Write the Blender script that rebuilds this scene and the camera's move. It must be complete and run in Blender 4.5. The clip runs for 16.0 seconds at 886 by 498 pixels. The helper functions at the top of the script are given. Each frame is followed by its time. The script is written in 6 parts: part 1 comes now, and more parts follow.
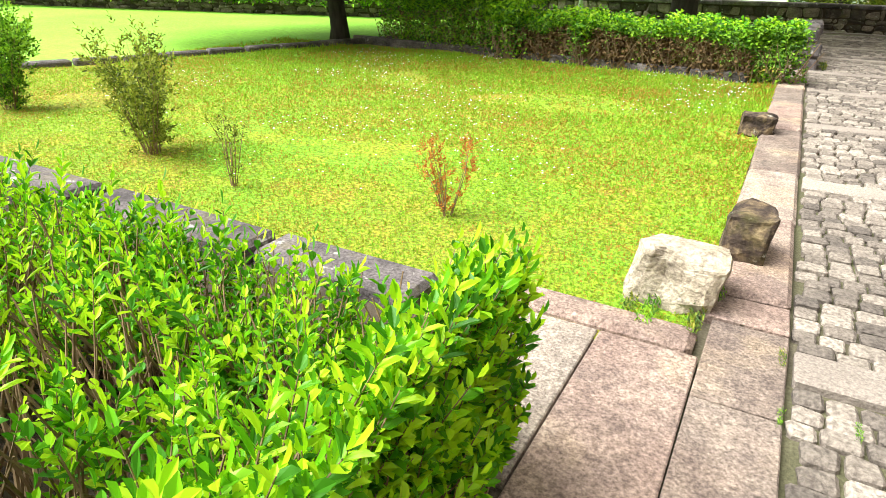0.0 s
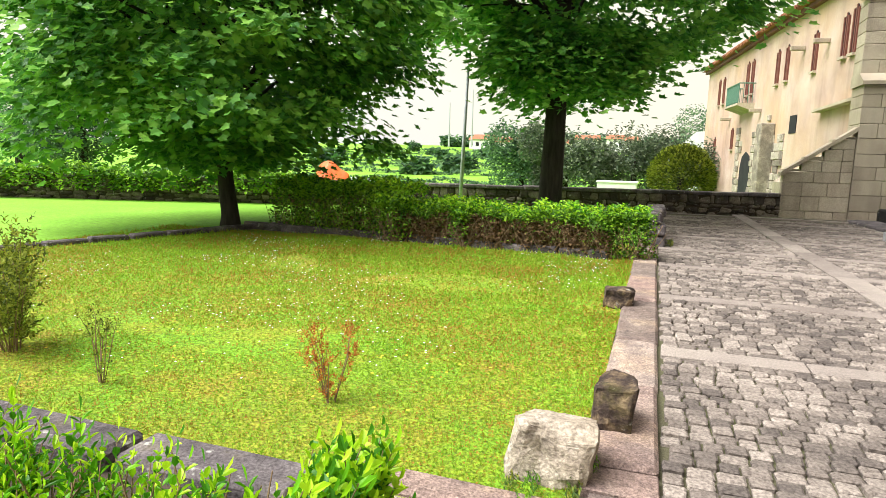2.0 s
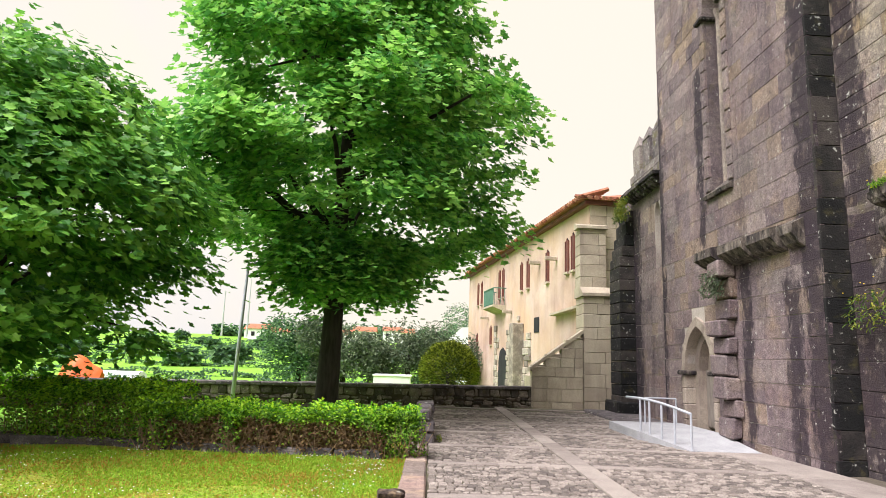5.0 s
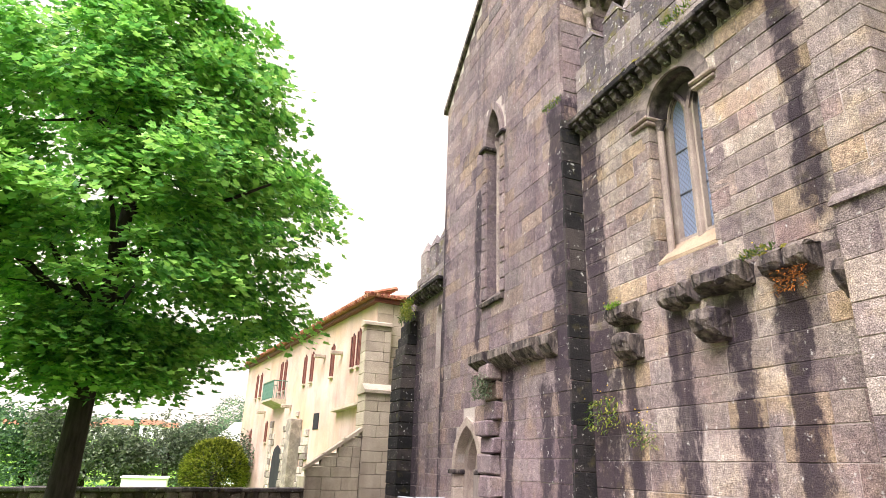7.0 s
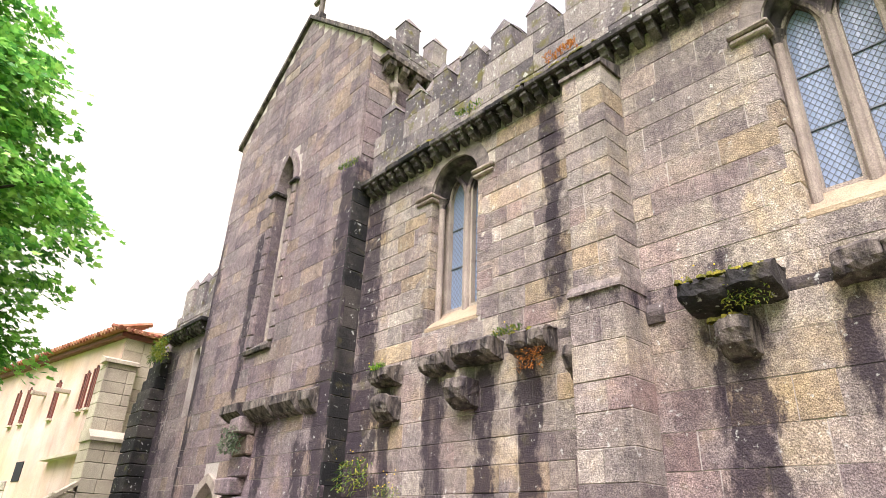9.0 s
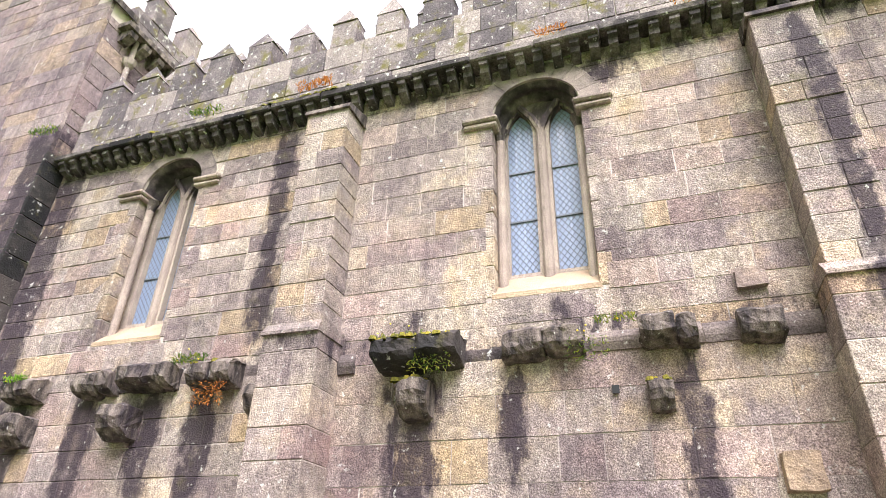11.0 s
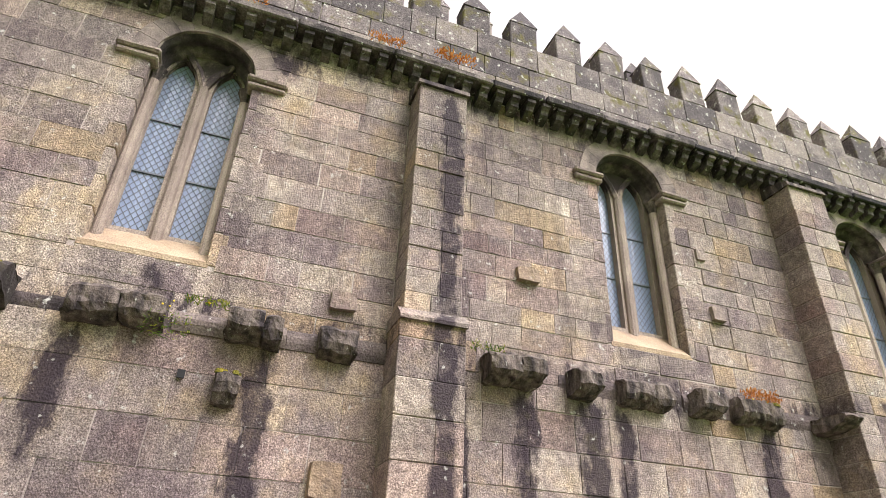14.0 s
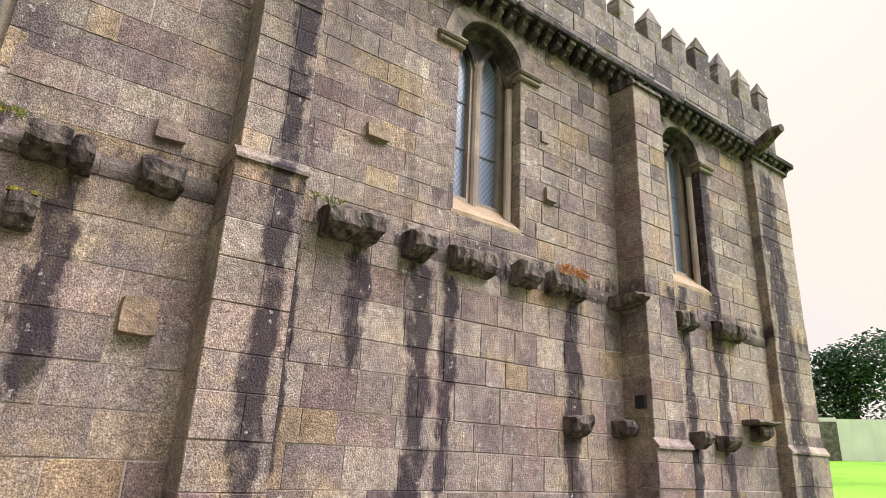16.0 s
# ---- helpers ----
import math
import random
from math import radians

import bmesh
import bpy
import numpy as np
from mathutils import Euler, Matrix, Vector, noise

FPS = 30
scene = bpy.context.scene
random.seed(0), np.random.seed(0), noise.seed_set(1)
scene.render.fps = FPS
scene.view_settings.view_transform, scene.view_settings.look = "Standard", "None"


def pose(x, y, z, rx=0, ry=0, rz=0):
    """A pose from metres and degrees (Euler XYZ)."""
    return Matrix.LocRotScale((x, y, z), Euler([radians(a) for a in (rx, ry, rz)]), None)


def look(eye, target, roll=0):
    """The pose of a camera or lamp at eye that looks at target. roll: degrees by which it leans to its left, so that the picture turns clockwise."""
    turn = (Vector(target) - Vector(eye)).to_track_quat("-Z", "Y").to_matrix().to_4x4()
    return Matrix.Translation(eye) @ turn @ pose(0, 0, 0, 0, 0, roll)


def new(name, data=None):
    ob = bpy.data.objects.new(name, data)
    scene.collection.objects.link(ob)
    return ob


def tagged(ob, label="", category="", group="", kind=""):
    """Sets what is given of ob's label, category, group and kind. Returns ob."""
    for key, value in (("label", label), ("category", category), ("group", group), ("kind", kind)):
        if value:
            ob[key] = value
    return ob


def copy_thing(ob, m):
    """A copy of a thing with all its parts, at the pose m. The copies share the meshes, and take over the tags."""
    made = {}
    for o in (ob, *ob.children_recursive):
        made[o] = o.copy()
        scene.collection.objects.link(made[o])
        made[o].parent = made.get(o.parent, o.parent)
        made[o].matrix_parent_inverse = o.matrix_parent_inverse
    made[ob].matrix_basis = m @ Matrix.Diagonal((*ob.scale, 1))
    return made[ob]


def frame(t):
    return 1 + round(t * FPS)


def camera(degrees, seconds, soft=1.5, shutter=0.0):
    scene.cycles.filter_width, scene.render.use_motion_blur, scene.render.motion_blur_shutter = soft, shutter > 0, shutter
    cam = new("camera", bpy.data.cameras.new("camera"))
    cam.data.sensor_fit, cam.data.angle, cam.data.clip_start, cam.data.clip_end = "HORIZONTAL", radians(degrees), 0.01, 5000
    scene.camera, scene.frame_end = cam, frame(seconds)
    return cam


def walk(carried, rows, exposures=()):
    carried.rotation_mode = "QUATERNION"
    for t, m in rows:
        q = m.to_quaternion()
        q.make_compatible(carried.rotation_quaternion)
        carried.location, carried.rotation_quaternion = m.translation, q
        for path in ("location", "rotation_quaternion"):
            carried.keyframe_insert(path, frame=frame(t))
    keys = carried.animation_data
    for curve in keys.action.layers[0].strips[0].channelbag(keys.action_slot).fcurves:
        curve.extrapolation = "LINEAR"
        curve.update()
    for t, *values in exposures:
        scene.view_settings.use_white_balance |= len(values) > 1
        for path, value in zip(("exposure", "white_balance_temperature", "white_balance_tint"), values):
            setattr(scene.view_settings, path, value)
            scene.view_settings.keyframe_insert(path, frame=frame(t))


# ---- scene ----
cam = camera(71.8, 16.0, soft=0.85)
PATH = [
    (0, (-0.17, 0.812, 1.238), (-1.032, 2.414, 0.407), 1.5),
    (0.5, (-0.144, 0.827, 1.248), (-0.962, 2.514, 0.551), 1.7),
    (1, (-0.113, 0.806, 1.274), (-0.879, 2.566, 0.713), 1.7),
    (1.5, (-0.081, 0.786, 1.297), (-0.787, 2.61, 0.879), 1.6),
    (2, (-0.06, 0.763, 1.318), (-0.699, 2.637, 1.036), 1.7),
    (2.5, (-0.04, 0.741, 1.336), (-0.601, 2.655, 1.191), 1.7),
    (3, (-0.021, 0.675, 1.366), (-0.487, 2.619, 1.352), 1.7),
    (3.2, (-0.013, 0.651, 1.379), (-0.435, 2.606, 1.412), 1.5),
    (5.3, (0.036, 0.215, 1.496), (0.175, 2.168, 1.903), 2.1),
    (5.5, (0.037, 0.184, 1.499), (0.253, 2.122, 1.943), 2.1),
    (6, (0.032, 0.13, 1.503), (0.397, 2.024, 2.03), 1.9),
    (6.5, (0.021, 0.086, 1.503), (0.539, 1.921, 2.106), 1.9),
    (7, (0.024, 0.053, 1.503), (0.685, 1.819, 2.169), 1.9),
    (7.5, (0.03, 0.03, 1.499), (0.819, 1.719, 2.222), 1.9),
    (8, (0.027, -0.003, 1.494), (0.938, 1.604, 2.262), 1.8),
    (8.5, (0.022, -0.037, 1.494), (1.063, 1.469, 2.3), 1.9),
    (9, (0.027, -0.04, 1.48), (1.238, 1.301, 2.336), 2.3),
    (9.2, (0.038, -0.04, 1.483), (1.325, 1.215, 2.36), 2.3),
    (11.3, (0.323, -0.118, 1.67), (1.999, 0.334, 2.663), 2.0),
    (11.5, (0.33, -0.126, 1.669), (2.026, 0.218, 2.672), 2.2),
    (12, (0.336, -0.149, 1.675), (2.054, 0.005, 2.688), 2.5),
    (12.5, (0.342, -0.149, 1.675), (2.064, -0.2, 2.69), 2.5),
    (13, (0.362, -0.158, 1.663), (2.067, -0.392, 2.683), 2.7),
    (13.5, (0.371, -0.162, 1.656), (2.043, -0.561, 2.678), 2.8),
    (14, (0.393, -0.147, 1.66), (2.022, -0.713, 2.672), 2.6),
    (14.5, (0.397, -0.188, 1.647), (2.001, -0.901, 2.605), 3.0),
    (15, (0.441, -0.233, 1.629), (2.029, -1.091, 2.49), 2.9),
    (15.5, (0.463, -0.26, 1.606), (2.034, -1.246, 2.354), 2.9),
    (16, (0.501, -0.28, 1.583), (2.051, -1.368, 2.227), 2.8),
]
walk(cam, [(t, look(eye, target, roll)) for t, eye, target, roll in PATH],
     [(0, 1.62, 6500, 4), (1.5, 1.28, 6450, 8), (3.2, 1.08, 6350, 14), (5.5, 1.08, 6250, 19), (6, 1.27, 6300, 22), (7, 1.5, 6300, 24), (8, 1.48, 6250, 23), (9, 1.5, 6200, 21),
      (11.3, 1.85, 6050, 21), (12.5, 1.93, 6050, 21), (13, 1.85, 6100, 21), (14, 1.22, 6250, 21), (14.5, 1.05, 6250, 21), (16, 0.95, 6300, 21)])

# ---- world and sun: bright overcast ----
world = bpy.data.worlds.new("overcast_sky")
scene.world = world
world.use_nodes = True
wn, wl = world.node_tree.nodes, world.node_tree.links
wn.clear()
w_out = wn.new("ShaderNodeOutputWorld")
w_bg = wn.new("ShaderNodeBackground")
w_sky = wn.new("ShaderNodeTexSky")
w_sky.sky_type, w_sky.sun_disc = "NISHITA", False
w_sky.sun_elevation, w_sky.sun_rotation = radians(52), radians(150)
w_sky.dust_density = 4.0
w_bg.inputs["Strength"].default_value = 0.043
w_co = wn.new("ShaderNodeTexCoord")
w_no = wn.new("ShaderNodeTexNoise")
w_no.inputs["Scale"].default_value, w_no.inputs["Detail"].default_value = 1.6, 5.0
w_rp = wn.new("ShaderNodeValToRGB")
w_rp.color_ramp.elements[0].position, w_rp.color_ramp.elements[0].color = 0.3, (9.6, 10.2, 11.2, 1)
w_rp.color_ramp.elements[1].position, w_rp.color_ramp.elements[1].color = 0.55, (12.5, 11.6, 9.4, 1)
w_mx = wn.new("ShaderNodeMix")
w_mx.data_type = "RGBA"
w_mx.inputs["Factor"].default_value = 0.9
wl.new(w_co.outputs["Generated"], w_no.inputs["Vector"])
wl.new(w_no.outputs["Fac"], w_rp.inputs["Fac"])
wl.new(w_sky.outputs["Color"], w_mx.inputs["A"])
wl.new(w_rp.outputs["Color"], w_mx.inputs["B"])
wl.new(w_mx.outputs["Result"], w_bg.inputs["Color"])
wl.new(w_bg.outputs["Background"], w_out.inputs["Surface"])
sun = new("sun", bpy.data.lights.new("sun", "SUN"))
sun.data.energy, sun.data.angle, sun.data.color = 4.0, radians(50), (1.0, 0.98, 0.96)
sun.matrix_world = look((-13, -9, 22), (0, 0, 0))


# ---- materials ----
def mat(name, colours, scale=3.0, rough=0.85, bump=0.0, bump_scale=40.0, speck=0.0, speck_scale=90.0, per="", spread=0.0,
        streak=0.0, bands=(), moss=0.0, stretch=(1, 1, 1), metal=0.0, spec=0.3, hue=(), variety=0.0):
    """Ramp of colours over a noise, with per-piece variation, grain, vertical streaks, stain and other dark bands (y,
    half width, z low, z high) and moss.
    """
    m = bpy.data.materials.new(name)
    m.use_nodes = True
    n, l = m.node_tree.nodes, m.node_tree.links
    bs = n["Principled BSDF"]
    bs.inputs["Roughness"].default_value, bs.inputs["Metallic"].default_value = rough, metal
    bs.inputs["Specular IOR Level"].default_value = spec
    geo = n.new("ShaderNodeNewGeometry")
    mp = n.new("ShaderNodeMapping")
    mp.inputs["Scale"].default_value = stretch
    l.new(geo.outputs["Position"], mp.inputs["Vector"])

    def math(op, a, b=None, c=None, clamp=False):
        k = n.new("ShaderNodeMath")
        k.operation, k.use_clamp = op, clamp
        for i, v in enumerate((a, b, c)):
            if v is None:
                continue
            if isinstance(v, (int, float)):
                k.inputs[i].default_value = v
            else:
                l.new(v, k.inputs[i])
        return k.outputs[0]

    def noise_of(sc, detail=4.0, vec=None, rough_=0.6):
        k = n.new("ShaderNodeTexNoise")
        k.inputs["Scale"].default_value, k.inputs["Detail"].default_value, k.inputs["Roughness"].default_value = sc, detail, rough_
        l.new(vec or mp.outputs["Vector"], k.inputs["Vector"])
        return k.outputs["Fac"]

    def mix(fac, a, b, kind="MIX"):
        k = n.new("ShaderNodeMix")
        k.data_type, k.blend_type = "RGBA", kind
        for s, v in (("Factor", fac), ("A", a), ("B", b)):
            if isinstance(v, (int, float)):
                k.inputs[s].default_value = v
            elif isinstance(v, tuple):
                k.inputs[s].default_value = (*v, 1)
            else:
                l.new(v, k.inputs[s])
        return k.outputs["Result"]

    rp = n.new("ShaderNodeValToRGB")
    el = rp.color_ramp.elements
    while len(el) < len(colours):
        el.new(0.5)
    for i, c in enumerate(colours):
        el[i].position, el[i].color = 0.28 + 0.44 * i / max(1, len(colours) - 1), (*c, 1)
    fac = noise_of(scale)
    if per:
        if per == "object":
            info = n.new("ShaderNodeObjectInfo")
            r = info.outputs["Random"]
        else:
            r = geo.outputs["Random Per Island"]
        fac = math("ADD", fac, math("MULTIPLY", math("SUBTRACT", r, 0.5), spread))
    l.new(fac, rp.inputs["Fac"])
    col = rp.outputs["Color"]
    if hue:
        col = mix(math("MULTIPLY", math("SUBTRACT", noise_of(0.35, 3), 0.42, None, True), 3.0, None, True), col, hue)
    if variety:
        h1 = math("FRACT", math("MULTIPLY", r, 37.7))
        col = mix(math("MULTIPLY", math("GREATER_THAN", h1, 0.9), 0.55 * variety), col, (0.45, 0.32, 0.16))
        col = mix(math("MULTIPLY", math("LESS_THAN", h1, 0.14), 0.3 * variety), col, (0.36, 0.23, 0.2))
        h2 = math("FRACT", math("MULTIPLY", r, 91.3))
        col = mix(math("MULTIPLY", math("GREATER_THAN", h2, 0.88), 0.3 * variety), col, (0.5, 0.455, 0.40))
        red = math("MULTIPLY", math("SUBTRACT", noise_of(0.8, 5), 0.515, None, True), 5.0, None, True)
        col = mix(math("MULTIPLY", red, 0.46 * variety), col, (0.35, 0.215, 0.185))
        och = math("MULTIPLY", math("SUBTRACT", noise_of(1.3, 6), 0.53, None, True), 5.0, None, True)
        col = mix(math("MULTIPLY", och, 0.7 * variety), col, (0.45, 0.33, 0.175))
        mpv = n.new("ShaderNodeMapping")
        mpv.inputs["Scale"].default_value = (1.6, 1.6, 1.0)
        mpv.inputs["Location"].default_value = (3, 7, 1)
        l.new(geo.outputs["Position"], mpv.inputs["Vector"])
        pale = math("MULTIPLY", math("SUBTRACT", noise_of(1.0, 6, mpv.outputs["Vector"]), 0.56, None, True), 5.0, None, True)
        col = mix(math("MULTIPLY", pale, 0.5 * variety), col, (0.52, 0.46, 0.39))
        blot = math("MULTIPLY", math("SUBTRACT", noise_of(4.0, 8, None, 0.8), 0.56, None, True), 6.0, None, True)
        col = mix(math("MULTIPLY", blot, 0.5), col, (0.12, 0.10, 0.095))
        grime = math("MULTIPLY", math("SUBTRACT", noise_of(0.55, 8, None, 0.75), 0.47, None, True), 4.5, None, True)
        col = mix(math("MULTIPLY", grime, 0.62), col, (0.13, 0.11, 0.105))
        mid = math("MULTIPLY_ADD", math("SUBTRACT", noise_of(10.0, 3, None, 0.6), 0.5), 4.0, 0.5, True)
        col = mix(1.0, col, mix(mid, (0.8, 0.79, 0.8), (1.14, 1.14, 1.12)), "MULTIPLY")
        fine = math("MULTIPLY_ADD", math("SUBTRACT", noise_of(34.0, 5, None, 0.75), 0.5), 3.2, 0.5, True)
        col = mix(1.0, col, mix(fine, (0.68, 0.66, 0.66), (1.26, 1.26, 1.25)), "MULTIPLY")
        tone = math("FRACT", math("MULTIPLY", r, 53.1))
        col = mix(1.0, col, mix(tone, tuple(1 - 0.2 * variety for _ in range(3)), tuple(1 + 0.12 * variety for _ in range(3))), "MULTIPLY")
    if speck:
        s = noise_of(speck_scale, 3)
        col = mix(
            1.0, col, mix(math("MULTIPLY_ADD", math("SUBTRACT", s, 0.5), speck * 5, 0.5, True), (0.55, 0.53, 0.52), (1.35, 1.35, 1.33)), "MULTIPLY")
    if streak or bands:
        sep = n.new("ShaderNodeSeparateXYZ")
        l.new(geo.outputs["Position"], sep.inputs[0])
        mp2 = n.new("ShaderNodeMapping")
        mp2.inputs["Scale"].default_value = (1.6, 1.6, 0.16)
        l.new(geo.outputs["Position"], mp2.inputs["Vector"])
        ns = noise_of(1.1, 5, mp2.outputs["Vector"], 0.65)
        dark = math("MULTIPLY", math("SUBTRACT", ns, 0.50, None, True), streak * 5, None, True)
        mp3 = n.new("ShaderNodeMapping")
        mp3.inputs["Scale"].default_value = (4.0, 4.0, 1.7)
        l.new(geo.outputs["Position"], mp3.inputs["Vector"])
        nf = noise_of(1.3, 7, mp3.outputs["Vector"], 0.7)
        patchy = math("MULTIPLY_ADD", math("SUBTRACT", noise_of(3.4, 6, None, 0.7), 0.45), 3.4, 0.95, True)
        wob = math("MULTIPLY", math("SUBTRACT", noise_of(1.4, 5), 0.5), 0.34)
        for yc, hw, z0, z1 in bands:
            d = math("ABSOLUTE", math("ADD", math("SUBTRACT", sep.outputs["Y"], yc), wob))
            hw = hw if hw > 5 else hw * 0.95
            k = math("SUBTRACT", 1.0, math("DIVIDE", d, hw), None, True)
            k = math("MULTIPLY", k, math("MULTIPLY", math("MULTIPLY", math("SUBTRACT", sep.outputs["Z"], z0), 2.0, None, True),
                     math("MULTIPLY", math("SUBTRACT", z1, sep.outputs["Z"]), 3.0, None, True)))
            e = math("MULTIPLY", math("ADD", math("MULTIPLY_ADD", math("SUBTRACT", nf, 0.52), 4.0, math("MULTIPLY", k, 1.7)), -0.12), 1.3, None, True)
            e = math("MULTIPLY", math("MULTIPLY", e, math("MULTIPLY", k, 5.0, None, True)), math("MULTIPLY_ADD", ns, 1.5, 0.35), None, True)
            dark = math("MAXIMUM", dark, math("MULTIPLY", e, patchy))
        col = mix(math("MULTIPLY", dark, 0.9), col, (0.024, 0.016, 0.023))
    if moss:
        mm = math("MULTIPLY", math("SUBTRACT", noise_of(3.3, 6), 0.62 - 0.1 * moss, None, True), 9.0 * moss, None, True)
        col = mix(mm, col, (0.115, 0.10, 0.03))
        ll = math("MULTIPLY", math("SUBTRACT", noise_of(11.0, 5), 0.66 - 0.08 * moss, None, True), 14.0, None, True)
        col = mix(math("MULTIPLY", ll, 0.7), col, (0.55, 0.54, 0.48))
    l.new(col, bs.inputs["Base Color"])
    if bump:
        bp = n.new("ShaderNodeBump")
        bp.inputs["Strength"].default_value, bp.inputs["Distance"].default_value = bump, 0.026 if variety else 0.02
        l.new(noise_of(bump_scale, 6, geo.outputs["Position"]), bp.inputs["Height"])
        l.new(bp.outputs["Normal"], bs.inputs["Normal"])
    return m


def leafy(name, colours, rough=0.5, glow=0.35, spread=0.75, spec=0.35):
    m = mat(name, colours, scale=0.9, rough=rough, per="island", spread=spread, spec=spec)
    n, l = m.node_tree.nodes, m.node_tree.links
    bs = n["Principled BSDF"]
    tr = n.new("ShaderNodeBsdfTranslucent")
    mx = n.new("ShaderNodeMixShader")
    mx.inputs[0].default_value = glow
    l.new(bs.inputs["Base Color"].links[0].from_socket, tr.inputs["Color"])
    l.new(bs.outputs[0], mx.inputs[1])
    l.new(tr.outputs[0], mx.inputs[2])
    l.new(mx.outputs[0], n["Material Output"].inputs["Surface"])
    return m


# first two rows: wide dark bands along the ledge and below the cornice
STREAKS_AND_BANDS = ((-60.0, 96.0, 3.7, 4.42), (-60.0, 92.0, 7.55, 8.3), (9.2, 0.95, -1.0, 4.2), (-2.18, 0.2, -1.0, 7.7), (-12.7, 0.5, -1.0, 7.9), (9.2, 0.5, 0.0, 8.2), (4.75, 0.28, 4.2, 8.1), (2.45, 0.46, 0.0, 3.9), (2.45, 0.62, 4.05, 4.62), (0.75, 0.24, 4.1, 4.62), (1.35, 0.2, 2.5, 3.9), (-0.42, 0.22, 1.6, 3.9),
           (-2.52, 0.2, 1.2, 3.9), (-3.32, 0.2, 2.2, 4.0), (-4.2, 0.26, 0.5, 4.0), (-4.63, 0.18, 1.0, 3.9), (-6.8, 0.26, 0.4, 4.0), (-9.6, 0.22, 0.0, 5.0), (-10.6, 0.26, 0.0, 7.5),
           (6.1, 0.3, 0.0, 4.0), (7.2, 0.34, 0.0, 4.2), (5.3, 0.3, 0.5, 4.0), (0.1, 0.8, 7.4, 8.1), (8.4, 0.3, 0.0, 4.0))
GRANITE = [(0.2, 0.158, 0.155), (0.28, 0.23, 0.212), (0.31, 0.256, 0.232), (0.34, 0.285, 0.245), (0.38, 0.322, 0.265), (0.42, 0.362, 0.3)]
M_NAVE = mat("granite_nave", GRANITE, 1.3, 0.9, 1.0, 48, 1.0, 78, "object", 0.42, 0.5, STREAKS_AND_BANDS, 0.25, variety=1.0)
M_NAVE_J = mat("granite_nave_far", GRANITE, 1.3, 0.9, 1.0, 48, 1.0, 78, "island", 0.42, 0.5, STREAKS_AND_BANDS, 0.25, variety=1.0)
M_MORTAR = mat("old_mortar", [(0.3, 0.25, 0.225), (0.56, 0.5, 0.44)], 0.9, 0.95, 0.5, 60, 0.4, 70, streak=0.5, bands=STREAKS_AND_BANDS)
PURPLE = [(0.11, 0.084, 0.094), (0.18, 0.138, 0.147), (0.225, 0.174, 0.18), (0.31, 0.245, 0.24)]
T_BANDS = ((10.4, 0.35, -0.5, 3.2), (9.7, 0.5, -0.5, 9.0), (13.6, 0.3, 4.0, 8.5), (12.7, 0.25, 5.5, 9.5), (11.9, 0.3, 0, 3.9), (18.6, 0.7, 0, 6.4), (16.1, 0.35, 0, 9.0))
M_TRANS = mat("granite_transept", PURPLE, 1.1, 0.9, 1.0, 45, 0.95, 78, "object", 0.28, 0.5, T_BANDS, 0.25, variety=0.5)
M_TRANS_J = mat("granite_transept_far", PURPLE, 1.1, 0.9, 1.0, 45, 0.95, 78, "island", 0.28, 0.5, T_BANDS, 0.25, variety=0.5)
M_BLACK = mat("black_mould_granite", [(0.008, 0.008, 0.008), (0.02, 0.018, 0.017), (0.06, 0.05, 0.045)], 2.0, 0.95, 0.9, 30, 0.5, 70, "island", 0.5, 0.6, (), 0.35)
M_LEDGE = mat("weathered_ledge_granite", [(0.008, 0.007, 0.007), (0.04, 0.033, 0.03), (0.13, 0.106, 0.09), (0.22, 0.185, 0.155)], 4.0, 0.95, 0.9, 40, 0.8, 80, "island", 0.25, 0.9, (), 0.2, stretch=(2.2, 2.2, 0.7))
M_PARAPET = mat("lichen_parapet_granite", [(0.085, 0.072, 0.075), (0.17, 0.142, 0.14), (0.26, 0.22, 0.2)], 2.5, 0.95, 0.8, 35, 0.6, 40, "object", 0.5, 0.3, (), 0.8)
# bands that darken the stone towards the window heads
ARCHES = tuple((y, 0.95, 7.15, 8.4) for y in (6.88, 0.92, -5.2, -9.93))
M_DRESSED = mat("dressed_granite", [(0.21, 0.165, 0.148), (0.3, 0.245, 0.215), (0.37, 0.315, 0.265)], 1.8, 0.88, 0.6, 60, 0.5, 110, "object", 0.3, 0.4, ARCHES, 0.2, variety=0.7)
M_STRING = mat("worn_string_granite", [(0.03, 0.024, 0.024), (0.1, 0.08, 0.074), (0.18, 0.146, 0.126)], 2.2, 0.92, 0.9, 30, 0.5, 50, "island", 0.4, 0.5, (), 0.4)
M_CORNICE = mat("black_crusted_cornice_granite", [(0.008, 0.007, 0.0075), (0.045, 0.038, 0.037), (0.17, 0.145, 0.135)], 3.5, 0.95, 0.9, 30, 0.6, 40, "island", 0.4, 0.3, (), 0.35)
M_ARCH = mat("mould_stained_arch_granite", [(0.05, 0.04, 0.04), (0.16, 0.13, 0.12), (0.27, 0.22, 0.195), (0.32, 0.265, 0.235)], 2.4, 0.92, 0.7, 50, 0.5, 100, "object", 0.12)
M_JAMB = mat("pale_jamb_granite", [(0.23, 0.182, 0.155), (0.33, 0.27, 0.225), (0.41, 0.345, 0.28)], 1.8, 0.88, 0.6, 60, 0.6, 90, "object", 0.25, 0.3, ARCHES)
M_ARCH_DARK = mat("near_black_arch_granite", [(0.01, 0.008, 0.009), (0.055, 0.045, 0.045), (0.2, 0.163, 0.147)], 3.2, 0.95, 0.7, 50, 0.5, 90)
